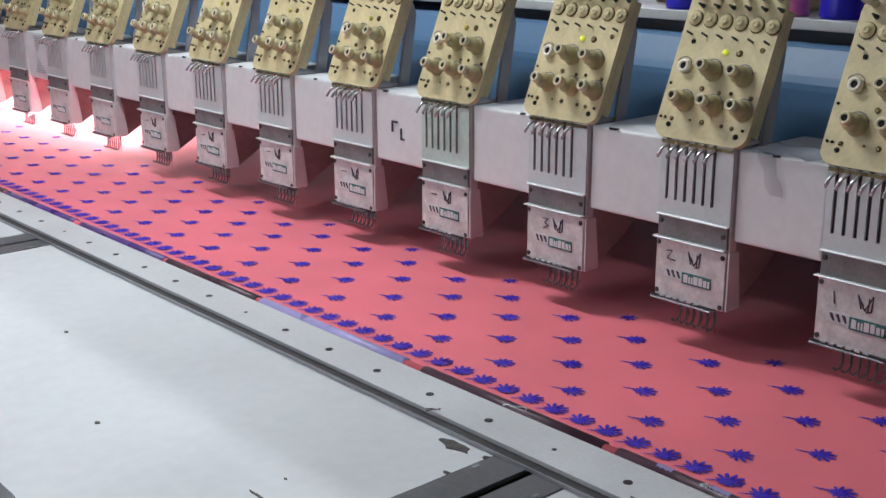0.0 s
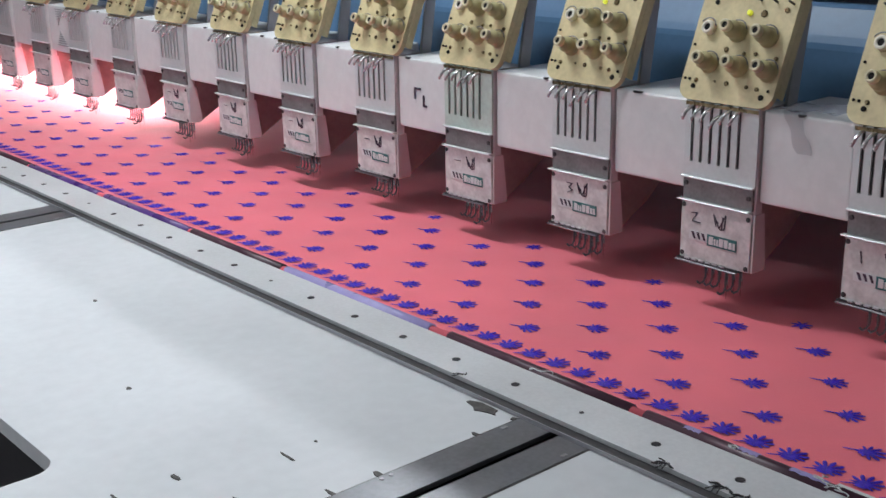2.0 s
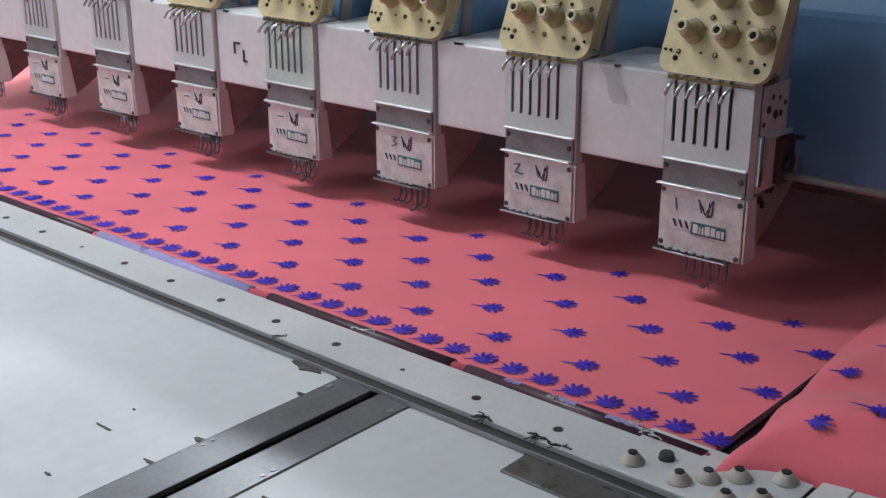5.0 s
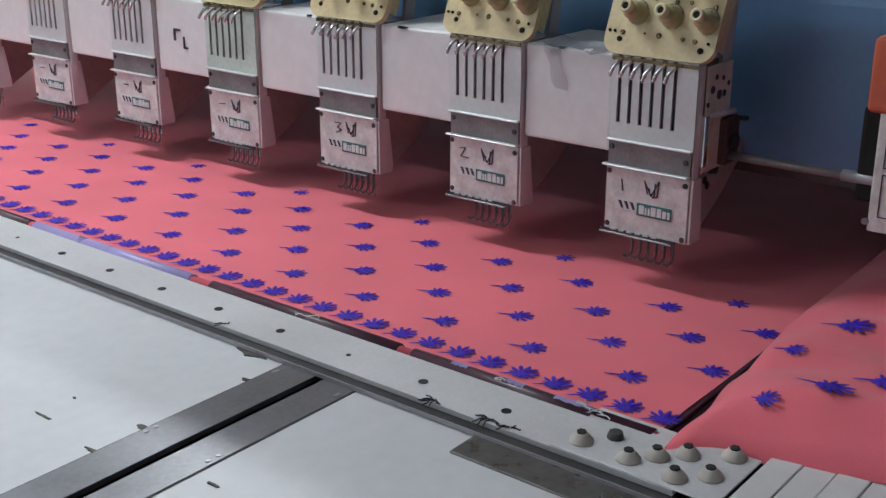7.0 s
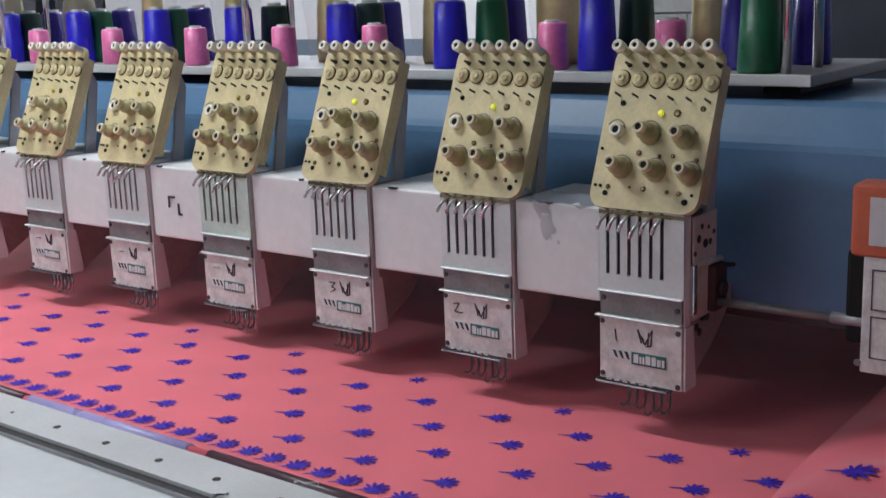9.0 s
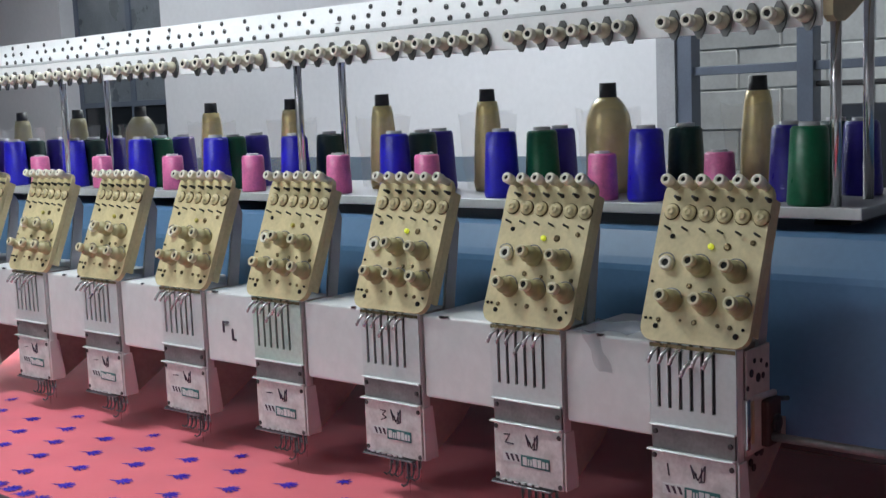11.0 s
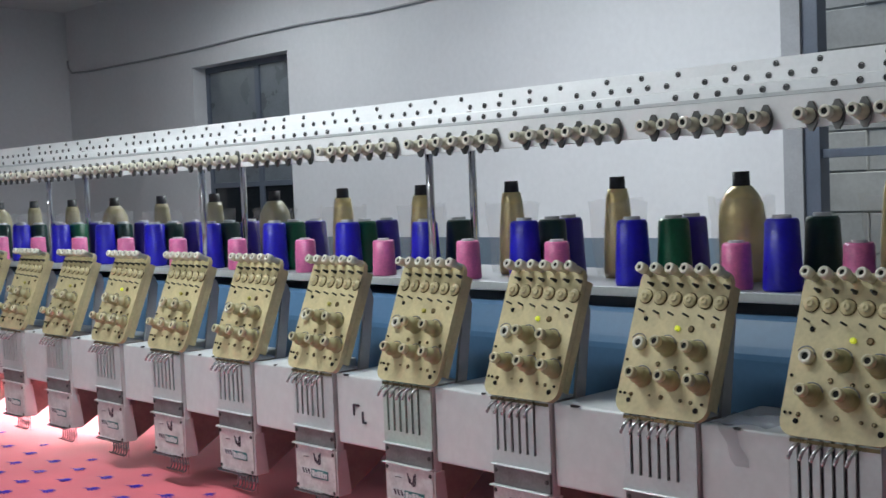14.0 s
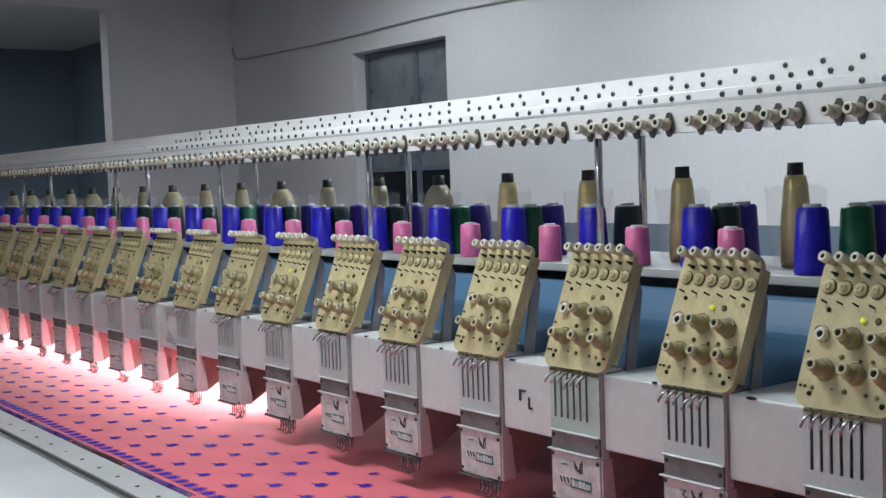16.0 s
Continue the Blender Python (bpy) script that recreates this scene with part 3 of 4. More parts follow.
    for y, z, r in ((-0.0094, 0.1607, 0.0045), (-0.1398, 0.1558, 0.0048), (-0.1011, 0.1479, 0.0065), (-0.0077, 0.0220, 0.0045), (-0.1373, 0.0173, 0.0050), (-0.0511, 0.0859, 0.0048), (-0.0853, 0.0824, 0.0036), (-0.1069, 0.0834, 0.0036), (-0.1443, 0.0793, 0.0042), (-0.0690, 0.0322, 0.0048), (-0.1260, 0.0292, 0.0040), (-0.1069, 0.0304, 0.0036), (-0.0463, 0.0333, 0.0022), (0.0110, 0.0893, 0.0026), (0.0113, 0.0331, 0.0026), (0.0025, 0.0328, 0.0026), (-0.0104, 0.0319, 0.0042), (-0.1466, 0.0281, 0.0026)):
        bm = turned(B(), (-0.003, y, z), (-1, 0, 0), [(0, 0.9 * r), (0.0022, 0.9 * r), (0.0036, r * 0.55), (0.0026, r * 0.35)], 8)
        part("screw", on_plate(bm), M_HOLE if r in (0.0045, 0.0050, 0.0026) else M_SCREW, plate)
    bm = turned(B(), (-0.003, -0.0756, 0.1472), (-1, 0, 0), [(0, 0.0045), (0.004, 0.0045), (0.006, 0.003)], 12)
    part("indicator_lamp", on_plate(bm), M_LED, plate, "small yellow-green indicator lamp")
    return head


first = make_head()
heads = [first] + [copy_thing(first, pose(0, k * PITCH, 0)) for k in range(1, HEADS)]

# the fourth panel is stained green
for ob in heads[3].children:
    if ob.get("label") == "satin metal panel with six slots":
        ob.data = ob.data.copy()
        ob.data.materials[0] = M_PANEL2
        tagged(ob, "green-stained metal panel with six slots")

# most of the far indicator lamps are off
for k, head in enumerate(heads):
    if k in (0, 1, 2, 7):
        continue
    for ob in head.children_recursive:
        if ob.get("label") == "small yellow-green indicator lamp":
            ob.data = ob.data.copy()
            ob.data.materials[0] = M_LEDOFF
            tagged(ob, "small yellow indicator lamp, unlit")

# striped sticker on a far cover
for i in range(7):
    part("sticker_stripe", prism(B(), [(2.72 + 0.010 * i, 1.125 - 0.006 * i), (2.80 - 0.003 * i, 1.125 - 0.008 * i), (2.80 - 0.003 * i, 1.1225 - 0.008 * i), (2.72 + 0.010 * i, 1.1225 - 0.006 * i)], "x", -0.2945, -0.2915), M_JAMB, machine)
    part("sticker_stripe", prism(B(), [(2.72 + 0.009 * i, 1.010 + 0.007 * i), (2.80 - 0.004 * i, 1.010 + 0.007 * i), (2.80 - 0.004 * i, 1.0125 + 0.007 * i), (2.72 + 0.009 * i, 1.0125 + 0.007 * i)], "x", -0.2945, -0.2915), M_JAMB, machine)

# clutter on the near end of the first head
end = thing("drive_bracket", "small steel drive bracket with black motor on the end head", "bracket", at=(0.05, -0.135, 1.03))
# added plate that carries the lit look of the first arm's side
part("end_plate", box(B(), -0.026, 0.052, -0.0080, -0.0045, -0.056, 0.100, 0.002), M_IVORY, end, "worn ivory end plate with drilled holes, as the lit arm side")
part("motor", box(B(), 0.022, 0.066, -0.020, 0.004, -0.052, 0.018, 0.004), M_UMBER, end, "grimy dark brown motor block")
part("motor_cap", turned(B(), (0.046, -0.020, -0.020), (0, -1, 0), [(0, 0.014), (0.004, 0.014), (0.006, 0.010)], 14), M_BLACK, end)
part("yoke", box(B(), -0.012, -0.004, -0.010, 0.004, -0.040, 0.024, 0.001), M_BRONZE, end, "brass-coloured yoke")
part("stay", box(B(), -0.032, -0.020, -0.012, 0.006, -0.045, 0.030, 0.002), M_CHROME, end)
part("pin", rod(B(), (-0.02, -0.004, 0.028), (0.062, -0.010, 0.022), 0.005, 10), M_FACE, end)
part("cable_stub", rod(B(), (0.060, -0.006, 0.012), (0.105, -0.012, 0.004), 0.004, 8), M_BLACK, end)
for dx, dz, r in ((-0.01, 0.065, 0.006), (0.012, 0.055, 0.007), (0.028, 0.055, 0.005), (0.01, -0.075, 0.006), (0.03, -0.062, 0.008), (0.045, -0.066, 0.007), (-0.015, -0.115, 0.005), (-0.022, 0.045, 0.004), (0.0, 0.082, 0.004), (0.022, 0.078, 0.0035), (0.040, 0.068, 0.004), (-0.002, -0.058, 0.005), (0.020, -0.085, 0.006), (-0.02, -0.145, 0.004)):
    part("bore", turned(B(), (dx, -0.0075 if dz > -0.056 else 0.004, dz), (0, -1, 0), [(0, r), (0.0015, r)], 10), M_BLACK, end)

# handwritten marks on the face plates
for k in range(8):
    y = k * PITCH
    mark = thing("pen_drawing", "handwritten number and small butterfly sketch in felt pen", "pen marks", "pen marks on the face plates", at=(-0.0025, y, 0.945))
    bm = B()
    if k == 0:
        prism(bm, [(-0.027, 0.008), (-0.0285, 0.008), (-0.031, -0.010), (-0.0295, -0.010)], "x", -0.001, 0.0004)
    elif k == 1:
        for a, b in (((-0.022, 0.006), (-0.034, 0.008)), ((-0.034, 0.008), (-0.024, -0.007)), ((-0.024, -0.007), (-0.041, -0.008))):
            rod(bm, (-0.0002, *a), (-0.0002, *b), 0.0009, 5)
    elif k == 2:
        for a, b in (((-0.040, 0.008), (-0.054, 0.008)), ((-0.054, 0.008), (-0.045, 0.0)), ((-0.045, 0.0), (-0.055, -0.004)), ((-0.055, -0.004), (-0.042, -0.010))):
            rod(bm, (-0.0002, *a), (-0.0002, *b), 0.0009, 5)
    else:
        rod(bm, (-0.0002, -0.030, 0.0), (-0.0002, -0.048, 0.001), 0.0009, 5)
    part("number", bm, M_INK, mark)
    bm = B()
    c = -0.078
    for a, b in (((c + 0.012, 0.012), (c, -0.010)), ((c + 0.012, 0.012), (c + 0.006, -0.008)), ((c, -0.010), (c - 0.012, 0.014)), ((c - 0.012, 0.014), (c - 0.010, -0.010)), ((c - 0.010, -0.010), (c - 0.002, -0.012)), ((c - 0.006, 0.010), (c - 0.005, -0.012)), ((c + 0.008, 0.004), (c + 0.002, -0.002))):
        rod(bm, (-0.0002, *a), (-0.0002, *b), 0.0011, 5)
    part("butterfly", bm, M_INK, mark)

# ---- thread shelf and cones ----
SHELF_Z = 1.3185
shelf = thing("thread_shelf", "long grey thread shelf on top of the machine", "shelf", at=(0.222, 0, SHELF_Z))
part("board", box(B(), 0.0, 0.38, -0.235, Y1, -0.018, 0.0, 0.003), M_SHELF, shelf)
part("front_lip", box(B(), -0.003, 0.0, -0.235, Y1, -0.017, 0.0005, 0.001, 1), M_RAIL, shelf)
for y in (-0.15, 1.5, 3.0, 4.5, 5.9):
    part("spacer", box(B(), 0.10, 0.35, y - 0.03, y + 0.03, -0.0372, -0.018), M_BLACK, shelf)

rack = thing("thread_rack", "raised aluminium thread guide rack on steel posts", "thread rack", at=(0.15, 0, SHELF_Z + 0.009))
RY0, RY1 = -0.190, Y1
# stepped guide rail, rising to the back
steps = [(0.134, 0.326, 0.348), (0.232, 0.358, 0.380), (0.335, 0.388, 0.411)]
for i, (a, b, c) in enumerate(steps):
    back = (steps[i + 1][0], steps[i + 1][1]) if i < 2 else (a + 0.03, c)
    part("guide_rail", prism(B(), [(a, b), (a, c), (back[0], back[1]), (back[0], back[1] - 0.003), (a + 0.003, c - 0.003), (a + 0.003, b)], "y", RY0 - 0.003, RY1), M_GUIDE, rack, "drilled white aluminium guide rail")
part("edge_strip", box(B(), 0.1325, 0.139, RY0, RY1, 0.3230, 0.3257), M_DARK, rack)
part("knob_rail", box(B(), 0.030, 0.036, RY0, RY1, 0.262, 0.316, 0.001, 1), M_GUIDE, rack, "aluminium knob rail")
part("web", box(B(), 0.030, 0.14, RY0, RY1, 0.3165, 0.3225), M_RAIL, rack)
part("bracket", prism(B(), [(0.034, 0.276), (0.034, 0.308), (0.090, 0.314), (0.165, 0.334), (0.250, 0.361), (0.310, 0.382), (0.345, 0.388), (0.376, 0.374), (0.374, 0.338), (0.342, 0.331), (0.316, 0.343), (0.250, 0.335), (0.175, 0.312), (0.115, 0.283), (0.080, 0.269), (0.050, 0.268)], "y", RY0 - 0.016, RY0 - 0.001), M_BRONZE, rack, "tan cast end bracket")
for i, y in enumerate((-0.184, 1.0, 1.91, 2.84, 3.79, 5.0)):
    for x, zt in ((0.10, 0.317), (0.235, 0.36)):
        part("post", turned(B(), (x, y, 0.0), (0, 0, 1), [(-0.009, 0.0088), (zt, 0.0088)], 12), M_CHROME, rack, "polished steel post")
    if i:
        part("cross_tie", box(B(), 0.05, 0.30, y - 0.02, y + 0.02, 0.300, 0.312, 0.002), M_DARK, rack)
hole_me = {}


def shared(name, key, make, material, parent, loc, label=""):
    """A repeat that shares its mesh with the first of its kind."""
    if key not in hole_me:
        ob = part(name, make(), material, parent, label)
        hole_me[key] = ob.data
    else:
        ob = new(name, hole_me[key])
        ob.parent = parent
        if label:
            tagged(ob, label)
    ob.location = loc
    return ob


def guide_hole():
    return turned(B(), (0, 0, 0), (-1, 0, 0.1), [(0.0, 0.0060), (0.0022, 0.0060), (0.0024, 0.0044), (0.0008, 0.0042)], 10)


def rack_knob():
    bm = B()
    turned(bm, (0, 0, 0), (-1, 0, 0.12), [(0, 0.0130), (0.004, 0.0130), (0.005, 0.0096), (0.021, 0.0090)], 14)
    return bm


def rack_ring():
    return turned(B(), (-0.021, 0, 0.0025), (-1, 0, 0.12), [(0, 0.0086), (0.001, 0.0106), (0.011, 0.0106), (0.0125, 0.0094), (0.0125, 0.0054), (0.009, 0.005)], 14)


def rack_spring():
    bm = B()
    prism(bm, [(-0.009, -0.009), (-0.003, -0.020), (0.003, -0.020), (0.009, -0.009), (0.012, 0.004), (0.009, 0.016), (0.003, 0.027), (-0.003, 0.027), (-0.009, 0.016), (-0.012, 0.004)], "x", -0.006, -0.001)
    return bm


for k in range(HEADS):
    for i in range(6):
        y = k * PITCH + 0.051 - 0.0440 * i
        shared("rack_knob", "rk", rack_knob, M_OLIVE, rack, (0.022, y, 0.280), "olive thread knob")
        shared("knob_ring", "rr", rack_ring, M_PEG, rack, (0.022, y, 0.280))
        shared("knob_plate", "rs", rack_spring, M_GUNMETAL, rack, (0.030, y - 0.003, 0.276))
        shared("bore", "rb", lambda: turned(B(), (0, 0, 0), (-1, 0, 0.12), [(0, 0.0052), (0.0025, 0.0052)], 8), M_HOLE, rack, (-0.0085, y, 0.2841))
    if k < 12:
        for row, n, dy in ((0, 6, 0.0), (1, 6, 0.004), (2, 3, 0.0)):
            a, b, c = steps[row]
            for i in range(n):
                y = k * 0.3105 + 0.064 - (0.0448 if n == 6 else 0.0905) * i
                shared("guide_hole", "gh", guide_hole, M_DARK, rack, (a + 0.0005, y, (b + c) / 2))


def cone(kind, x, y, material, label):
    ob = thing("thread_cone", label, "thread cone", "thread cones on the shelf", at=(x, y, SHELF_Z))
    if kind == "small":
        body, inner = [(0.0, 0.026), (0.004, 0.0275), (0.078, 0.0250), (0.082, 0.022)], [(0.0, 0.024), (0.003, 0.024), (0.082, 0.014), (0.086, 0.0135)]
    elif kind == "big":
        body, inner = [(0.0, 0.033), (0.006, 0.0348), (0.118, 0.0290), (0.124, 0.0255)], [(0.0, 0.030), (0.005, 0.030), (0.122, 0.0165), (0.130, 0.0160)]
    elif kind == "fat":
        body, inner = [(0.0, 0.036), (0.015, 0.043), (0.120, 0.0435), (0.145, 0.0405), (0.165, 0.031), (0.180, 0.019)], [(0.0, 0.030), (0.005, 0.030), (0.178, 0.0165), (0.207, 0.0160)]
    else:
        body, inner = [(0.0, 0.030), (0.012, 0.0325), (0.10, 0.0290), (0.165, 0.0235), (0.182, 0.0200)], [(0.0, 0.030), (0.005, 0.030), (0.180, 0.0165), (0.207, 0.0155)]
    part("winding", turned(B(), (0, 0, 0), (0, 0, 1), body, 28), material, ob)
    if kind in ("fat", "tall"):
        rng = random.Random(int(y * 1000) + 3)
        bm = turned(B(), (0, 0, 0.002), (0, 0, 1), [(d * 1.0, r + 0.0012) for f in range(len(body) - 1) for d, r in ((body[f][0] + (body[f + 1][0] - body[f][0]) * s / 4, body[f][1] + (body[f + 1][1] - body[f][1]) * s / 4) for s in range(4))], 26, cap=False)
        for v in bm.verts:
            k = 1 + 0.05 * (rng.random() - 0.3)
            v.co.x *= k
            v.co.y *= k
        for f in bm.faces:
            f.smooth = False
        part("film", bm, M_WRAP, ob, "tight crinkled clear film")
    part("core", turned(B(), (0, 0, 0), (0, 0, 1), inner, 20), M_DARK if kind in ("fat", "tall") else M_CONE, ob)
    if kind in ("fat", "tall"):
        # loose clear wrapper, crumpled
        rng = random.Random(int(y * 1000) + 7)
        bm, seg, rows = B(), 22, 7
        loops = []
        for r in range(rows):
            f = r / (rows - 1)
            loops.append([bm.verts.new(((0.048 + 0.012 * f + 0.010 * (rng.random() - 0.5) * (0.4 + f)) * math.cos(a), (0.048 + 0.014 * f + 0.012 * (rng.random() - 0.5) * (0.4 + f)) * math.sin(a), 0.004 + 0.155 * f + 0.012 * (rng.random() - 0.5) * f)) for a in [2 * math.pi * i / seg for i in range(seg)]])
        for a, b in zip(loops, loops[1:]):
            for i in range(seg):
                bm.faces.new((a[i], a[(i + 1) % seg], b[(i + 1) % seg], b[i]))
        part("wrapper", bm, M_FILM, ob, "crumpled clear plastic wrapper")
    return ob


# darker, duller gold for the cones from the sixth head on
M_DULLGOLD = thread_mat("darker olive gold thread", (0.36, 0.31, 0.17))
T = {"P": ("big", M_BLUETHREAD, "large cone of royal blue thread"), "V": ("big", M_VIOLET, "large cone of deep violet thread"), "G": ("big", M_DKGREEN, "large cone of bottle green thread"),
     "E": ("big", M_GREEN, "large cone of emerald green thread"), "K": ("small", M_PINK, "short cone of pink thread"), "T": ("tall", M_GOLD, "tall gold thread cone in loose plastic wrap"), "F": ("fat", M_GOLD, "fat gold thread cone in loose plastic wrap"),
     "D": ("tall", M_DULLGOLD, "dull tall gold thread cone in loose plastic wrap"), "H": ("fat", M_DULLGOLD, "dull fat gold thread cone in loose plastic wrap")}
CONES = [("E", 0.262, -0.137), ("V", 0.33, -0.075), ("V", 0.46, -0.145), ("G", 0.50, -0.085), ("K", 0.30, 0.035), ("T", 0.41, 0.017), ("G", 0.36, 0.130), ("P", 0.275, 0.145), ("K", 0.27, 0.232), ("F", 0.41, 0.320),
         ("V", 0.40, 0.425), ("E", 0.325, 0.415), ("P", 0.275, 0.460), ("T", 0.41, 0.610), ("V", 0.41, 0.742), ("K", 0.270, 0.644), ("G", 0.335, 0.725), ("P", 0.275, 0.734), ("T", 0.41, 0.905),
         ("K", 0.270, 0.895), ("G", 0.36, 1.025), ("P", 0.275, 1.034), ("T", 0.41, 1.20), ("K", 0.270, 1.172), ("V", 0.40, 1.32), ("E", 0.33, 1.323), ("P", 0.275, 1.306), ("T", 0.41, 1.50)]
for k in range(5, HEADS - 1):
    y = k * PITCH - 0.03
    CONES += [("K", 0.270, y), ("P", 0.275, y + 0.135), ("E" if k % 4 == 1 else "G", 0.335, y + 0.145), ("V", 0.41, y + 0.15), ("H" if k % 3 == 2 else "D", 0.41, y + 0.33)]
made = {}
for key, x, y in CONES:
    y += 0.015 if 0.26 < x < 0.28 and y > 0.05 else 0.0
    kind, material, label = T[key]
    if key in made and kind not in ("fat", "tall"):
        copy_thing(made[key], pose(x, y, SHELF_Z, 0, 0, (y * 977) % 360))
    else:
        made[key] = cone(kind, x, y, material, label)

# colour change unit at the near end
unit = thing("control_unit", "cream control unit with orange-red cover and black back", "control unit", at=(0.05, -0.365, 0.93))
part("panel", box(B(), 0.0, 0.03, -0.16, -0.012, 0.0, 0.165, 0.004), M_FACE, unit, "cream panel with two outlined fields")
part("cover", box(B(), -0.004, 0.05, -0.165, 0.006, 0.162, 0.262, 0.010, 3), M_RED, unit, "orange-red plastic cover")
part("label", box(B(), -0.0055, -0.003, -0.15, -0.020, 0.180, 0.245), M_CONE, unit)
part("back", box(B(), 0.03, 0.075, -0.15, 0.020, 0.03, 0.162, 0.006), M_HOLE, unit)
for z0, z1 in ((0.022, 0.080), (0.090, 0.145)):
    for y0, y1, a, b in ((-0.14, -0.025, z0, z0 + 0.0015), (-0.14, -0.025, z1, z1 + 0.0015), (-0.0265, -0.025, z0, z1)):
        part("outline", box(B(), -0.001, 0.0005, y0, y1, a, b), M_INK, unit)
part("screw", turned(B(), (0, -0.010, 0.014), (-1, 0, 0), [(0, 0.005), (0.002, 0.005)], 10), M_STEEL, unit)
part("foot", box(B(), 0.02, 0.19, -0.10, -0.05, 0.02, 0.07), M_BLUE, unit)

# grey plastic rag between the first two heads
rag = thing("plastic_rag", "grey translucent plastic rag fluttering on the beam cover", "plastic rag", at=(0.02, 0.14, 1.136))
bm = B()
g = [[bm.verts.new((-0.02 + 0.05 * j / 5 + 0.006 * math.sin(3 * i), -0.125 * i / 7, 0.003 + 0.009 * (j / 5) ** 2 * (0.4 + 0.6 * math.sin(1.3 * i) ** 2) + 0.003 * math.sin(1.9 * i + j))) for j in range(6)] for i in range(8)]
for i in range(7):
    for j in range(5):
        bm.faces.new((g[i][j], g[i + 1][j], g[i + 1][j + 1], g[i][j + 1])).smooth = True
part("sheet", bm, M_VEIL, rag)
bm = B()
g = [[bm.verts.new((-0.0165 - 0.004 * math.sin(1.7 * i + j), -0.018 - 0.009 * j - 0.004 * i, 0.004 - 0.011 * i)) for j in range(4)] for i in range(7)]
for i in range(6):
    for j in range(3):
        bm.faces.new((g[i][j], g[i + 1][j], g[i + 1][j + 1], g[i][j + 1])).smooth = True
part("tail", bm, M_SMEAR, rag)

# ---- table ----
table = thing("machine_table", "white laminate machine table with chipped edges", "table", at=(0, 0, TABLE_Z))
TX0, TX1 = -1.32, -0.492
SLOTS = [(0.043, 0.168), (1.595, 1.725), (-1.51, -1.38), (3.15, 3.28), (4.70, 4.83)]
HX, HY0, HY1, HR = -1.029, 0.463, 0.912, 0.035
cuts = sorted(SLOTS)
ys = [-2.2]
for a, b in cuts:
    ys += [a, b]
ys.append(6.8)
panels = list(zip(ys[::2], ys[1::2]))


def cutout(y0, y1):
    """A panel with a rounded notch in its edge on the operator's side."""
    pts = [(TX1, y0), (TX1, y1), (TX0, y1), (TX0, HY1)]
    pts += [(HX - HR + HR * math.sin(radians(a)), HY1 - HR + HR * math.cos(radians(a))) for a in range(0, 91, 15)]
    pts += [(HX - HR + HR * math.cos(radians(a)), HY0 + HR - HR * math.sin(radians(a))) for a in range(0, 91, 15)]
    return pts + [(TX0, HY0), (TX0, y0)]


for y0, y1 in panels:
    bm = prism(B(), cutout(y0, y1), "z", -0.025, 0.0) if y0 < HY0 < y1 else box(B(), TX0, TX1, y0, y1, -0.025, 0.0)
    part("top", bm, M_TABLE, table, "white laminate top panel")
# black floor and sides, added to make the cutout dark inside
bm = B()
box(bm, TX0, HX + 0.01, HY0 - 0.02, HY1 + 0.02, -0.16, -0.15)
box(bm, HX + 0.002, HX + 0.012, HY0 - 0.02, HY1 + 0.02, -0.15, -0.026)
box(bm, TX0, HX, HY0 - 0.02, HY0 - 0.010, -0.15, -0.026)
part("tray", bm, M_BLACK, table, "black lining for the dark inside of the cutout")
rng = random.Random(3)


def chip(x, y, sx, sy, n=14):
    pts = []
    for i in range(n):
        a = 2 * math.pi * i / n
        r = 0.55 + 0.45 * rng.random()
        pts.append((x + sx * r * math.cos(a), y + sy * r * math.sin(a)))
    return prism(B(), pts, "z", -0.001, 0.0014)


for x, y, sx, sy in ((-0.52, 0.23, 0.015, 0.034), (-0.801, 0.289, 0.0022, 0.02), (-0.852, 0.629, 0.004, 0.006), (-0.719, 1.027, 0.004, 0.006), (-0.745, 0.171, 0.005, 0.014), (-0.815, 0.172, 0.004, 0.016), (-0.779, 0.011, 0.003, 0.012), (-0.582, 0.171, 0.004, 0.012), (-0.513, 0.171, 0.006, 0.008), (-1.002, 0.91, 0.005, 0.016), (-0.749, 0.301, 0.0022, 0.004), (-0.934, 0.338, 0.004, 0.013), (-1.013, 0.34, 0.003, 0.014), (-0.907, 0.24, 0.0022, 0.007)):
    part("chip", chip(x, y, sx, sy), M_CHIP, table, "dark chipped spot")
for y0, y1 in SLOTS:
    w = y1 - y0
    part("slot_strip", box(B(), TX0, TX1, y1 - 0.46 * w, y1, -0.006, 0.0015, 0.0006, 1), M_STEEL, table, "dull steel guide strip")
    part("slot_strip", box(B(), TX0, TX1, y0, y0 + 0.42 * w, -0.006, 0.0015, 0.0006, 1), M_STEEL, table, "dull steel guide strip")
    for ya, yb in ((y1, y1 + 0.0022), (y0 - 0.0022, y0)):
        part("slot_edge", box(B(), TX0, TX1, ya, yb, -0.004, 0.0005), M_CHIP, table)
    part("slot_bed", box(B(), TX0, TX1, y0, y1, -0.03, -0.012), M_BLACK, table)
    for x in (-0.54, -0.545, -0.735, -0.75, -0.95, -1.1):
        for y in (y0 + 0.008, y1 - 0.008):
            part("screw", turned(B(), (x, y, 0.001), (0, 0, 1), [(0, 0.0035), (0.0015, 0.0030)], 8), M_SHELF, table)
part("cover_plate", box(B(), -0.567, -0.518, -0.37, -0.145, -0.002, 0.003, 0.001, 1), M_GUNMETAL, table, "dull steel cover plate")
part("cover_slot", box(B(), -0.518, -0.4925, -0.37, -0.142, -0.002, 0.0012), M_BLACK, table)
part("bed", box(B(), TX1, 1.05, -1.6, 6.8, -0.06, -0.03), M_DARK, table)
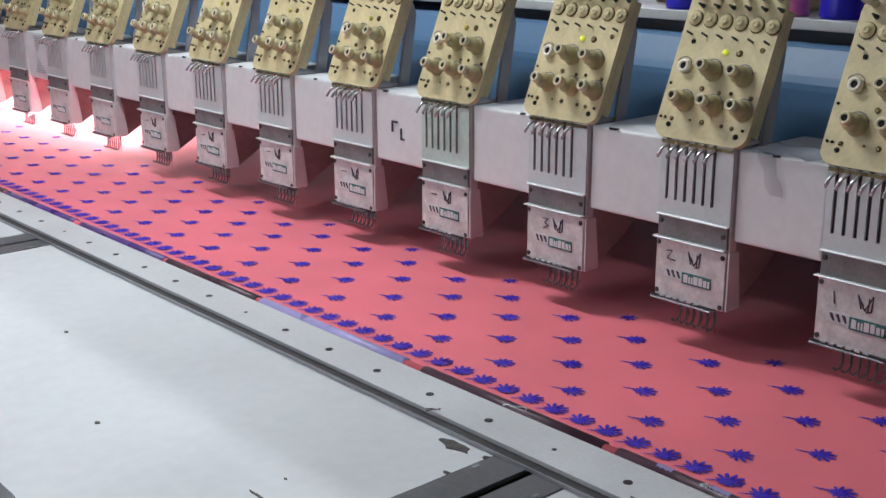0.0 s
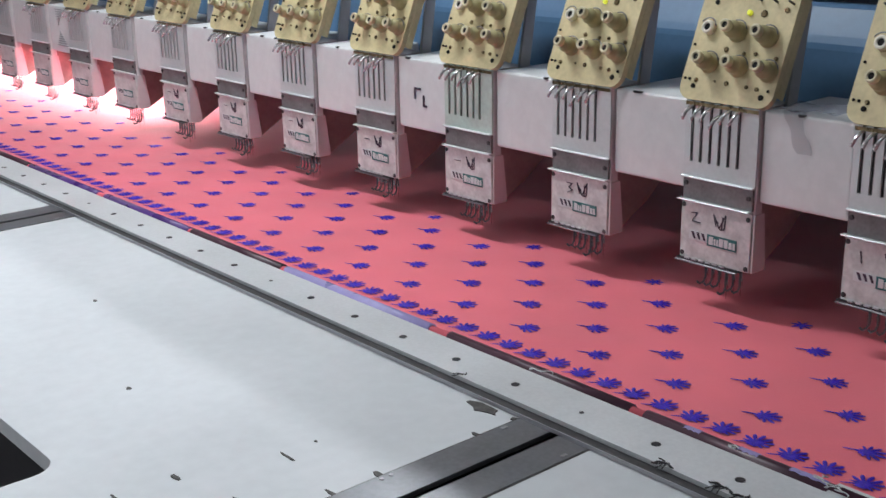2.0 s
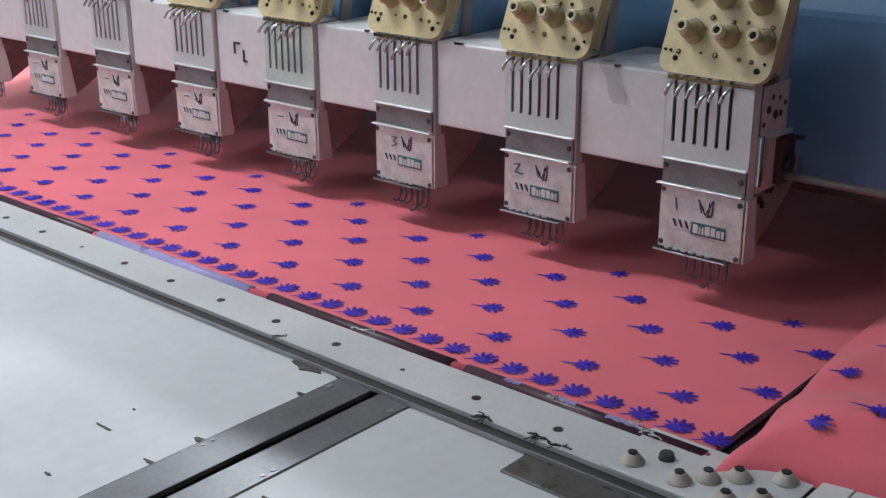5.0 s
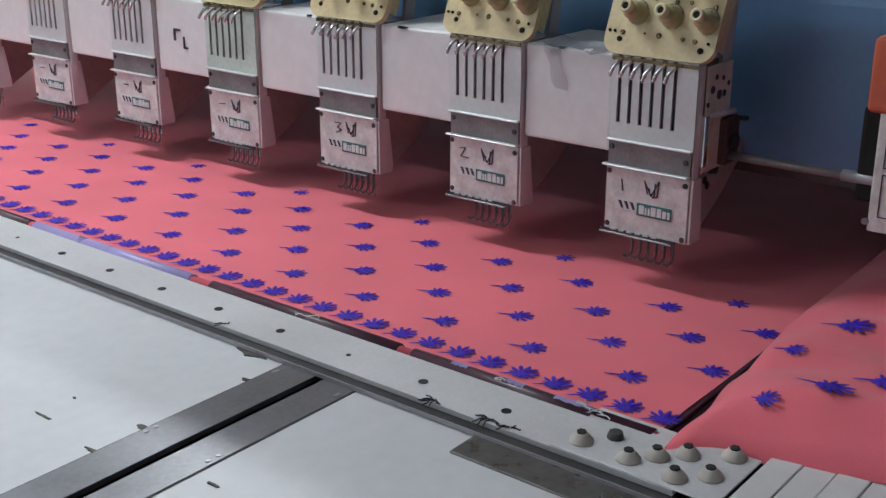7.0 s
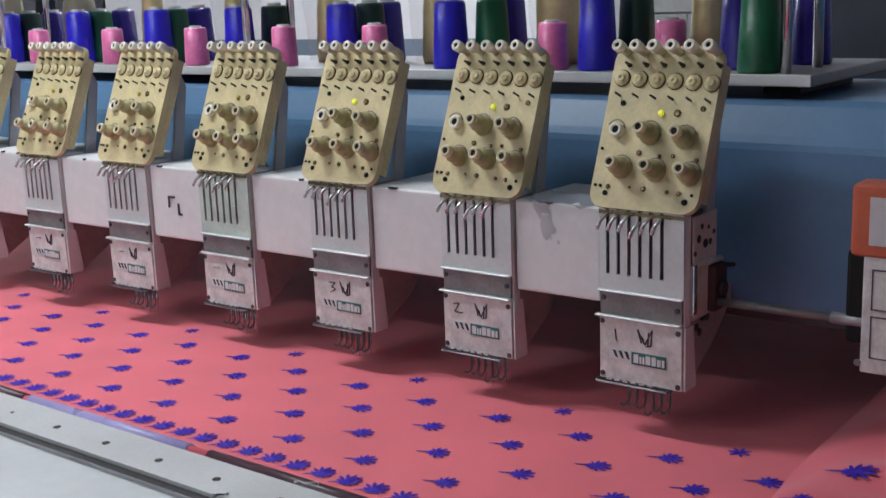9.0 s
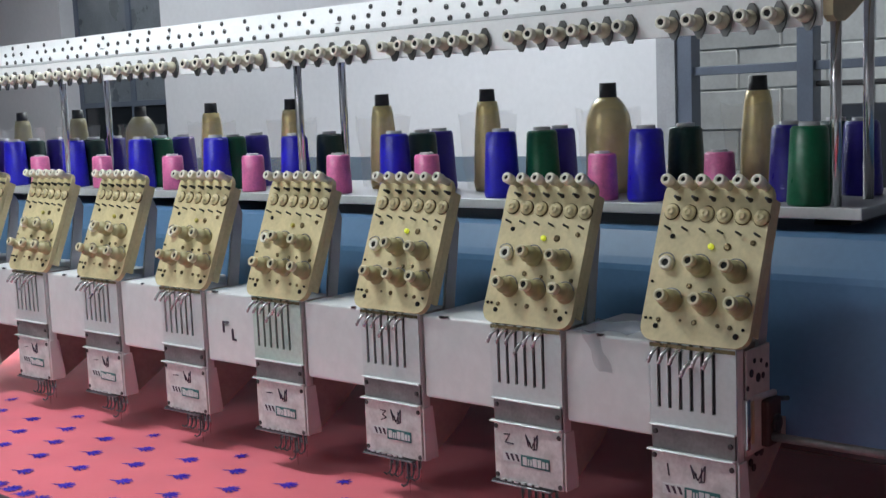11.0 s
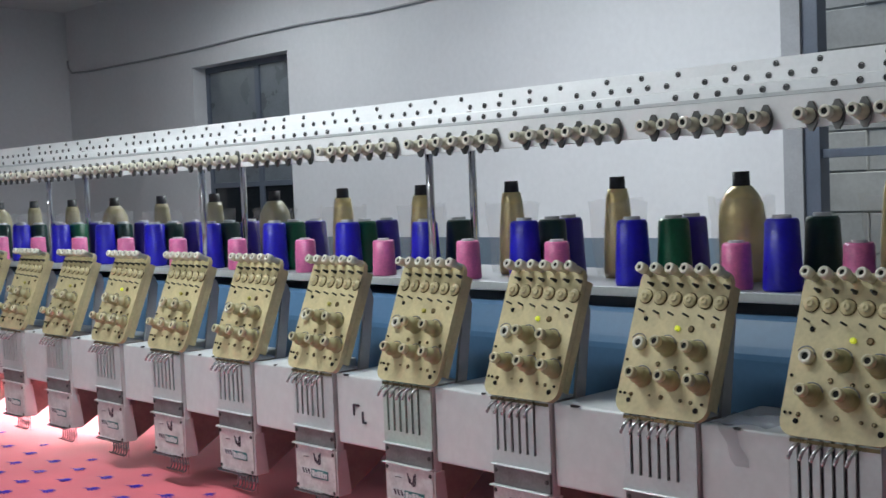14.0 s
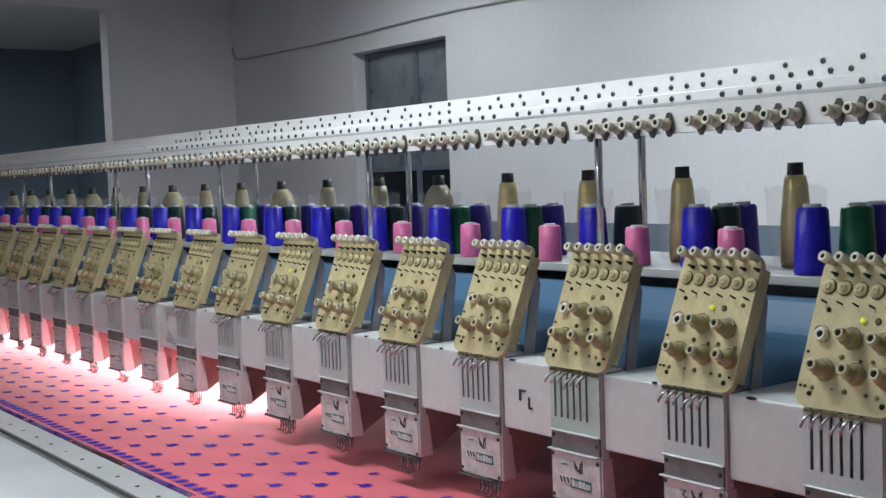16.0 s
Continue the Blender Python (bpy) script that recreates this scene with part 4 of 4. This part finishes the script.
for y in (-2.1, -0.4, 1.3, 3.0, 4.7, 6.7):
    for x in (TX0 + 0.05, -0.6):
        part("leg", box(B(), x, x + 0.05, y, y + 0.05, -TABLE_Z, -0.0255), M_BLUE, table)

# ---- moving hoop frame with its clips, and the cloth ----
hoop = thing("border_frame", "aluminium border frame holding the cloth with clip bars", "border frame", at=(FRAME_X, FRAME_Y, FABRIC_Z))
FY0, FY1 = -0.40, 6.4
part("rail", prism(B(), [(-0.412, -0.004), (-0.412, 0.002), (-0.499, 0.002), (-0.499, -0.0045), (-0.494, -0.0045), (-0.494, -0.004)], "y", FY0, FY1), M_RAIL, hoop, "brushed aluminium front rail")
part("groove", box(B(), -0.504, -0.494, FY0, FY1, -0.0085, -0.0050), M_BLACK, hoop)
part("lower_lip", box(B(), -0.516, -0.5035, FY0, FY1, -0.0085, -0.0030, 0.0008, 1), M_DARK, hoop, "dark steel lower lip")
part("lip_edge", box(B(), -0.518, -0.5162, FY0, FY1, -0.0085, -0.0028), M_SHELF, hoop)
rng = random.Random(8)
for y, n in ((-0.075, 9), (-0.150, 7), (-0.165, 5), (-0.19, 5), (0.30, 3)):
    for i in range(n):
        q, pts = Vector((-0.490 - 0.004 * rng.random(), y + 0.008 * (rng.random() - 0.5), 0.0035)), []
        a = 6.28 * rng.random()
        for k in range(6):
            pts.append(q.copy())
            q += Vector((0.0026 * math.cos(a) - 0.0014, 0.0026 * math.sin(a), 0.0010 * math.sin(1.7 * k)))
            a += 1.2 * (rng.random() - 0.4)
        bm = B()
        tube(bm, pts, 0.0009, 5)
        part("lint", bm, M_BLACK, hoop, "black frayed thread end")
for i in range(-3, 34):
    y = -0.033 + 0.1275 * i
    small = i % 6 == 1
    shared("rail_hole", "h%d" % small, lambda: turned(B(), (0, 0, 0), (0, 0, 1), [(0, 0.0035 if small else 0.0065), (0.0006, 0.0035 if small else 0.0065)], 12), M_BLACK, hoop, (-0.461, y, 0.0021))
CLIPS = [(-0.325, 0.033, "D"), (0.057, 0.432, "D"), (0.477, 0.896, "L"), (0.91, 1.25, "D"), (1.262, 1.66, "V"), (1.695, 2.10, "V"), (2.115, 2.50, "D"), (2.515, 2.93, "V"), (2.95, 3.4, "V"), (3.42, 4.0, "V"), (4.02, 4.6, "D"), (4.62, 5.3, "V"), (5.32, 6.3, "V")]
for a, b, c in CLIPS:
    bm = turned(B(), (-0.401, a, -0.004), (0, 1, 0), [(0, 0.009), (0.001, 0.0118), (b - a - 0.001, 0.0118), (b - a, 0.009)], 14)
    part("clip_bar", bm, {"D": M_MAROON, "L": M_LAVENDER, "V": M_PURPLE}[c], hoop, {"L": "lavender plastic clip bar", "D": "dark maroon clip bar", "V": "dark purple clip bar"}[c])
part("core_bar", rod(B(), (-0.401, -0.33, -0.004), (-0.401, 6.3, -0.004), 0.0090, 12), M_CLOTH, hoop, "salmon cloth wrapped over the bar")
part("end_plate", box(B(), -0.4985, -0.385, -0.449, -0.245, 0.0022, 0.0042, 0.0008, 1), M_RAIL, hoop)
for x, y in ((-0.471, -0.271), (-0.474, -0.333), (-0.450, -0.355), (-0.426, -0.380), (-0.399, -0.422), (-0.478, -0.391), (-0.453, -0.420)):
    cap = part("rubber_cap", turned(B(), (x, y, 0.004), (0, 0, 1), [(0, 0.0140), (0.003, 0.0140), (0.0105, 0.0078), (0.0115, 0.0070)], 16), M_RUBBER, hoop, "beige rubber cap nut")
    part("bolt", turned(B(), (x, y, 0.0150), (0, 0, 1), [(0, 0.0058), (0.0025, 0.0058)], 6), M_BLACK, cap)
part("bolt", turned(B(), (-0.440, -0.297, 0.004), (0, 0, 1), [(0, 0.010), (0.008, 0.008)], 10), M_DARK, hoop)
# grooved side profile
for i in range(6):
    part("profile_strip", box(B(), -0.56, 0.35, -0.4865 - 0.035 * i, -0.4525 - 0.035 * i, -0.008, 0.0035 - 0.001 * (i % 2), 0.001, 1), M_WHITE, hoop, "white strip of the grooved side profile")

cloth = thing("embroidered_cloth", "salmon pink cloth embroidered with rows of violet sprigs", "cloth", at=(FRAME_X, FRAME_Y, FABRIC_Z))
bm = B()
NX, NY = 60, 300
CX0, CX1, CY0, CY1 = -0.398, 1.02, -0.325, 6.3


def sag(x, y):
    """Slight slackness of the stretched cloth."""
    e = min(1.0, (x - CX0) / 0.08)
    return e * (0.0014 * (math.sin(9 * x + 3.1 * y) + math.sin(7.3 * y - 11 * x + 1.0)) + 0.0006 * math.sin(31 * y + 17 * x) * math.sin(23 * x - 5 * y))


g = [[bm.verts.new((CX0 + (CX1 - CX0) * i / NX, CY0 + (CY1 - CY0) * j / NY, sag(CX0 + (CX1 - CX0) * i / NX, CY0 + (CY1 - CY0) * j / NY))) for j in range(NY + 1)] for i in range(NX + 1)]
for i in range(NX):
    for j in range(NY):
        bm.faces.new((g[i][j], g[i][j + 1], g[i + 1][j + 1], g[i + 1][j])).smooth = True
sheet = part("sheet", bm, M_CLOTH, cloth, "salmon pink woven cloth")
# maroon puts the shade of the gap beside the drape into the hem's colour
part("hem", box(B(), CX0, 0.4, CY0 - 0.007, CY0 + 0.001, -0.006, 0.0006, 0.001, 1), M_MAROON, cloth)
part("hem", prism(B(), [(CY0 - 0.050, -0.022), (CY0 - 0.050, -0.019), (CY0 - 0.006, -0.006), (CY0 - 0.006, -0.009)], "x", CX0 + 0.012, 0.4), M_MAROON, cloth, "hem flap coloured maroon for cloth in shade")
rng = random.Random(21)
for x, y in ((-0.413, -0.262), (-0.418, -0.275), (-0.405, -0.235), (-0.41, -0.12), (-0.409, 0.20)):
    pts, q = [], Vector((x, y, 0.010))
    for i in range(14):
        pts.append(q.copy())
        a = 1.1 * i * (0.6 + 0.5 * rng.random())
        q += Vector((0.0035 * math.cos(a), 0.006 * math.sin(a) + 0.001, 0.0006 * math.sin(2 * a)))
    part("loose_thread", tube(B(), pts, 0.0007, 5), M_PRINT, cloth, "loose pale thread end")
for y, w in ((-0.215, 0.05), (-0.13, 0.03), (-0.045, 0.025)):
    bm = B()
    g = []
    for i in range(7):
        a = radians(62 + 8 * (i % 2)), radians(110 + 24 * rng.random())
        g.append([bm.verts.new((-0.401 - 0.0124 * math.cos(t), y + w * (i / 6 - 0.5), -0.004 + 0.0124 * math.sin(t))) for t in (a[0], (a[0] + a[1]) / 2, a[1])])
    for p, q in zip(g, g[1:]):
        for i in range(2):
            bm.faces.new((p[i], p[i + 1], q[i + 1], q[i])).smooth = True
    part("torn_film", bm, M_LAVENDER, cloth, "torn shred of lavender plastic")


def motif(leaves, core):
    """A stitched sprig in one outline: pointed leaves of (degrees, length, half angle) round a small raised core."""
    bm = B()
    ring = []
    n = len(leaves)
    for i, (a, r, w) in enumerate(leaves):
        for da, f in ((0.9 * w, 0.48), (w, 0.68), (0.55 * w, 0.90), (0, 1.0), (-0.55 * w, 0.90), (-w, 0.68), (-0.9 * w, 0.48)):
            ring.append((a + da, max(core, r * f)))
        nxt = leaves[(i + 1) % n][0] - (360 if i == n - 1 else 0)
        ring.append(((a + nxt) / 2, core))
    vs = [bm.verts.new((r * math.cos(radians(a)), r * math.sin(radians(a)), 0.0004)) for a, r in ring]
    inner = [bm.verts.new((0.55 * r * math.cos(radians(a)), 0.55 * r * math.sin(radians(a)), 0.0016)) for a, r in ring]
    for i in range(len(vs)):
        j = (i + 1) % len(vs)
        bm.faces.new((vs[i], inner[i], inner[j], vs[j]))
    bm.faces.new(inner)
    return bm


def sprig():
    return motif([(138, 0.012, 10), (106, 0.031, 4), (74, 0.013, 10), (42, 0.018, 10), (10, 0.021, 10), (-20, 0.024, 10), (-50, 0.026, 10), (-80, 0.026, 10), (-110, 0.024, 10), (-141, 0.020, 10), (-176, 0.013, 10)], 0.0092)


def star():
    return motif([(a, 0.018, 10) for a in range(150, -200, -50)], 0.0064)


def fan():
    """The upright border sprig."""
    return motif([(146, 0.013, 9), (120, 0.028, 4), (92, 0.018, 9), (63, 0.024, 10), (34, 0.026, 10), (5, 0.027, 10), (-24, 0.027, 10), (-53, 0.025, 10), (-82, 0.021, 10), (-112, 0.017, 10), (-150, 0.012, 10)], 0.0098)


ROWS_X = [(-0.049, 0.0), (-0.129, 0.073), (-0.210, 0.0), (-0.290, 0.074)]
for x, off in ROWS_X:
    for i in range(-2, 40):
        y = off + 0.15 * i + 0.001
        if CY0 + 0.02 < y < CY1 - 0.05:
            shared("sprig", "sprig", sprig, M_STITCH, sheet, (x, y, 0.0012 + sag(x, y)))
for k in range(-1, 19):
    shared("star", "star", star, M_STITCH, sheet, (0.030, 0.074 + 0.30 * k, 0.0012 + sag(0.030, 0.074 + 0.3 * k)))
for i in range(-6, 122):
    y = -0.014 + 0.0503 * i
    if y > CY0 + 0.005:
        shared("border_sprig", "fan", fan, M_STITCH, sheet, (-0.366, y, 0.0016 + sag(-0.366, y)))

# second cloth, draped over the end
loose = thing("draped_cloth", "loose salmon cloth draped over the end of the frame", "cloth", at=(FRAME_X, FRAME_Y, FABRIC_Z))
bm = B()
NX, NY = 90, 36


def drape(u, v):
    """u: from the front to the back, v: away from the first cloth."""
    s = 0.70 * v
    xf = -0.431 + 0.045 * (1 - math.exp(-s / 0.03)) + 0.20 * s
    x = xf + (1.0 - xf) * u
    y = -0.352 - s - 0.010 * math.exp(-((u - 0.055) / 0.035) ** 2)
    lift = (1 - math.exp(-u * 30)) * (1 - 0.35 * math.exp(-v * 22))
    z = 0.006 + 0.026 * lift + 0.045 * v + 0.004 * math.sin(14 * u + 5 * v) * lift + 0.004 * math.sin(37 * u - 13 * v) * lift + 0.003 * math.sin(61 * u + 31 * v + 1.5 * math.sin(9 * u - 17 * v)) * lift
    z += 0.016 * math.exp(-((u - 0.06) / 0.022) ** 2) * (1 - math.exp(-v * 15))
    return (x, y, z)


g = [[bm.verts.new(drape(i / NX, j / NY)) for j in range(NY + 1)] for i in range(NX + 1)]
for i in range(NX):
    for j in range(NY):
        bm.faces.new((g[i][j], g[i][j + 1], g[i + 1][j + 1], g[i + 1][j])).smooth = True
# turned-down front and side edges
front = [bm.verts.new(Vector(drape(0, j / NY)) + Vector((-0.008, 0, -0.016))) for j in range(NY + 1)]
for j in range(NY):
    bm.faces.new((g[0][j], front[j], front[j + 1], g[0][j + 1])).smooth = True
side = [bm.verts.new(Vector(drape(i / NX, 0)) + Vector((0, 0.002 + 0.028 * min(1.0, max(0.0, (i / NX - 0.12) * 6)), -min(0.020, 0.6 * drape(i / NX, 0)[2])))) for i in range(NX + 1)]
for i in range(NX):
    bm.faces.new((g[i][0], g[i + 1][0], side[i + 1], side[i])).smooth = True
lsheet = part("sheet", bm, M_CLOTH, loose, "salmon pink woven cloth")
for x, y, f in ((-0.037, -0.412, 1.3), (-0.270, -0.462, 1.25), (-0.315, -0.405, 0.8), (-0.150, -0.380, 0.8), (-0.205, -0.512, 1.2), (0.12, -0.46, 1.2), (0.02, -0.56, 1.2), (-0.15, -0.62, 1.2)):
    u = 0.1
    for step in range(6):
        v = max(0.004, (-0.352 - y) / 0.70)
        s = 0.70 * v
        xf = -0.431 + 0.045 * (1 - math.exp(-s / 0.03)) + 0.20 * s
        u = (x - xf) / (1.0 - xf)
    p = Vector(drape(u, v))
    e1 = Vector(drape(u + 0.01, v)) - Vector(drape(u - 0.01, v))
    e2 = Vector(drape(u, v - 0.01)) - Vector(drape(u, v + 0.01))
    ob = shared("sprig", "sprig", sprig, M_STITCH, lsheet, p + Vector((0, 0, 0.0012)))
    ob.rotation_euler = (math.atan2(e2.z, e2.length), -math.atan2(e1.z, e1.length), radians(-14))
    ob.scale = (f, f, 1.0)


def motions():
    """The frame creeps as it sews; one needle, its foot and its lever work in each head; the rag flutters."""
    creep = [(0.0, 0, 0), (0.5, -1.5, -2), (1.0, -5.5, 0), (1.5, -5, -4), (2.0, -5, -4), (2.5, -8, -6), (3.0, -10, 1), (3.5, -14, -5), (4.0, -16, -3.5), (5.2, -15, -5), (6.5, -13, -5.5), (7.0, -19, -6), (7.5, -32, -19.5), (8.0, -28, -19), (8.5, -31, -10), (9.0, -29, -12), (10.0, -32, -10), (11.5, -34, -12), (12.5, -31, -9), (13.5, -34, -14), (14.5, -33, -11), (15.2, -36, -14), (16.0, -34, -12)]
    for ob in (hoop, cloth, loose):
        walk(ob, [(t, pose(FRAME_X + a / 1000, FRAME_Y + b / 1000, FABRIC_Z)) for t, a, b in creep])
    for k, head in enumerate(heads[:16]):
        for ob in head.children:
            what = ob.get("driven")
            if not what:
                continue
            x, y, z = ob.location
            rows, n = [], 160
            for i in range(n + 1):
                t = i * 0.1
                s = i * 2.6
                d = 0.5 - 0.5 * math.cos(s)
                if what == "lever":
                    rows.append((t, pose(x, y, z - 0.002 - 0.014 * d)))
                elif what == "needle":
                    rows.append((t, pose(x, y, z - 0.022 * d)))
                else:
                    rows.append((t, pose(x, y, z - 0.016 * d)))
            walk(ob, rows)
    walk(rag, [(i * 0.1, pose(0.02, 0.14, 1.136, 4 * math.sin(i * 2.1), 3 * math.sin(i * 1.3), 2 * math.sin(i * 1.7))) for i in range(161)])


motions()
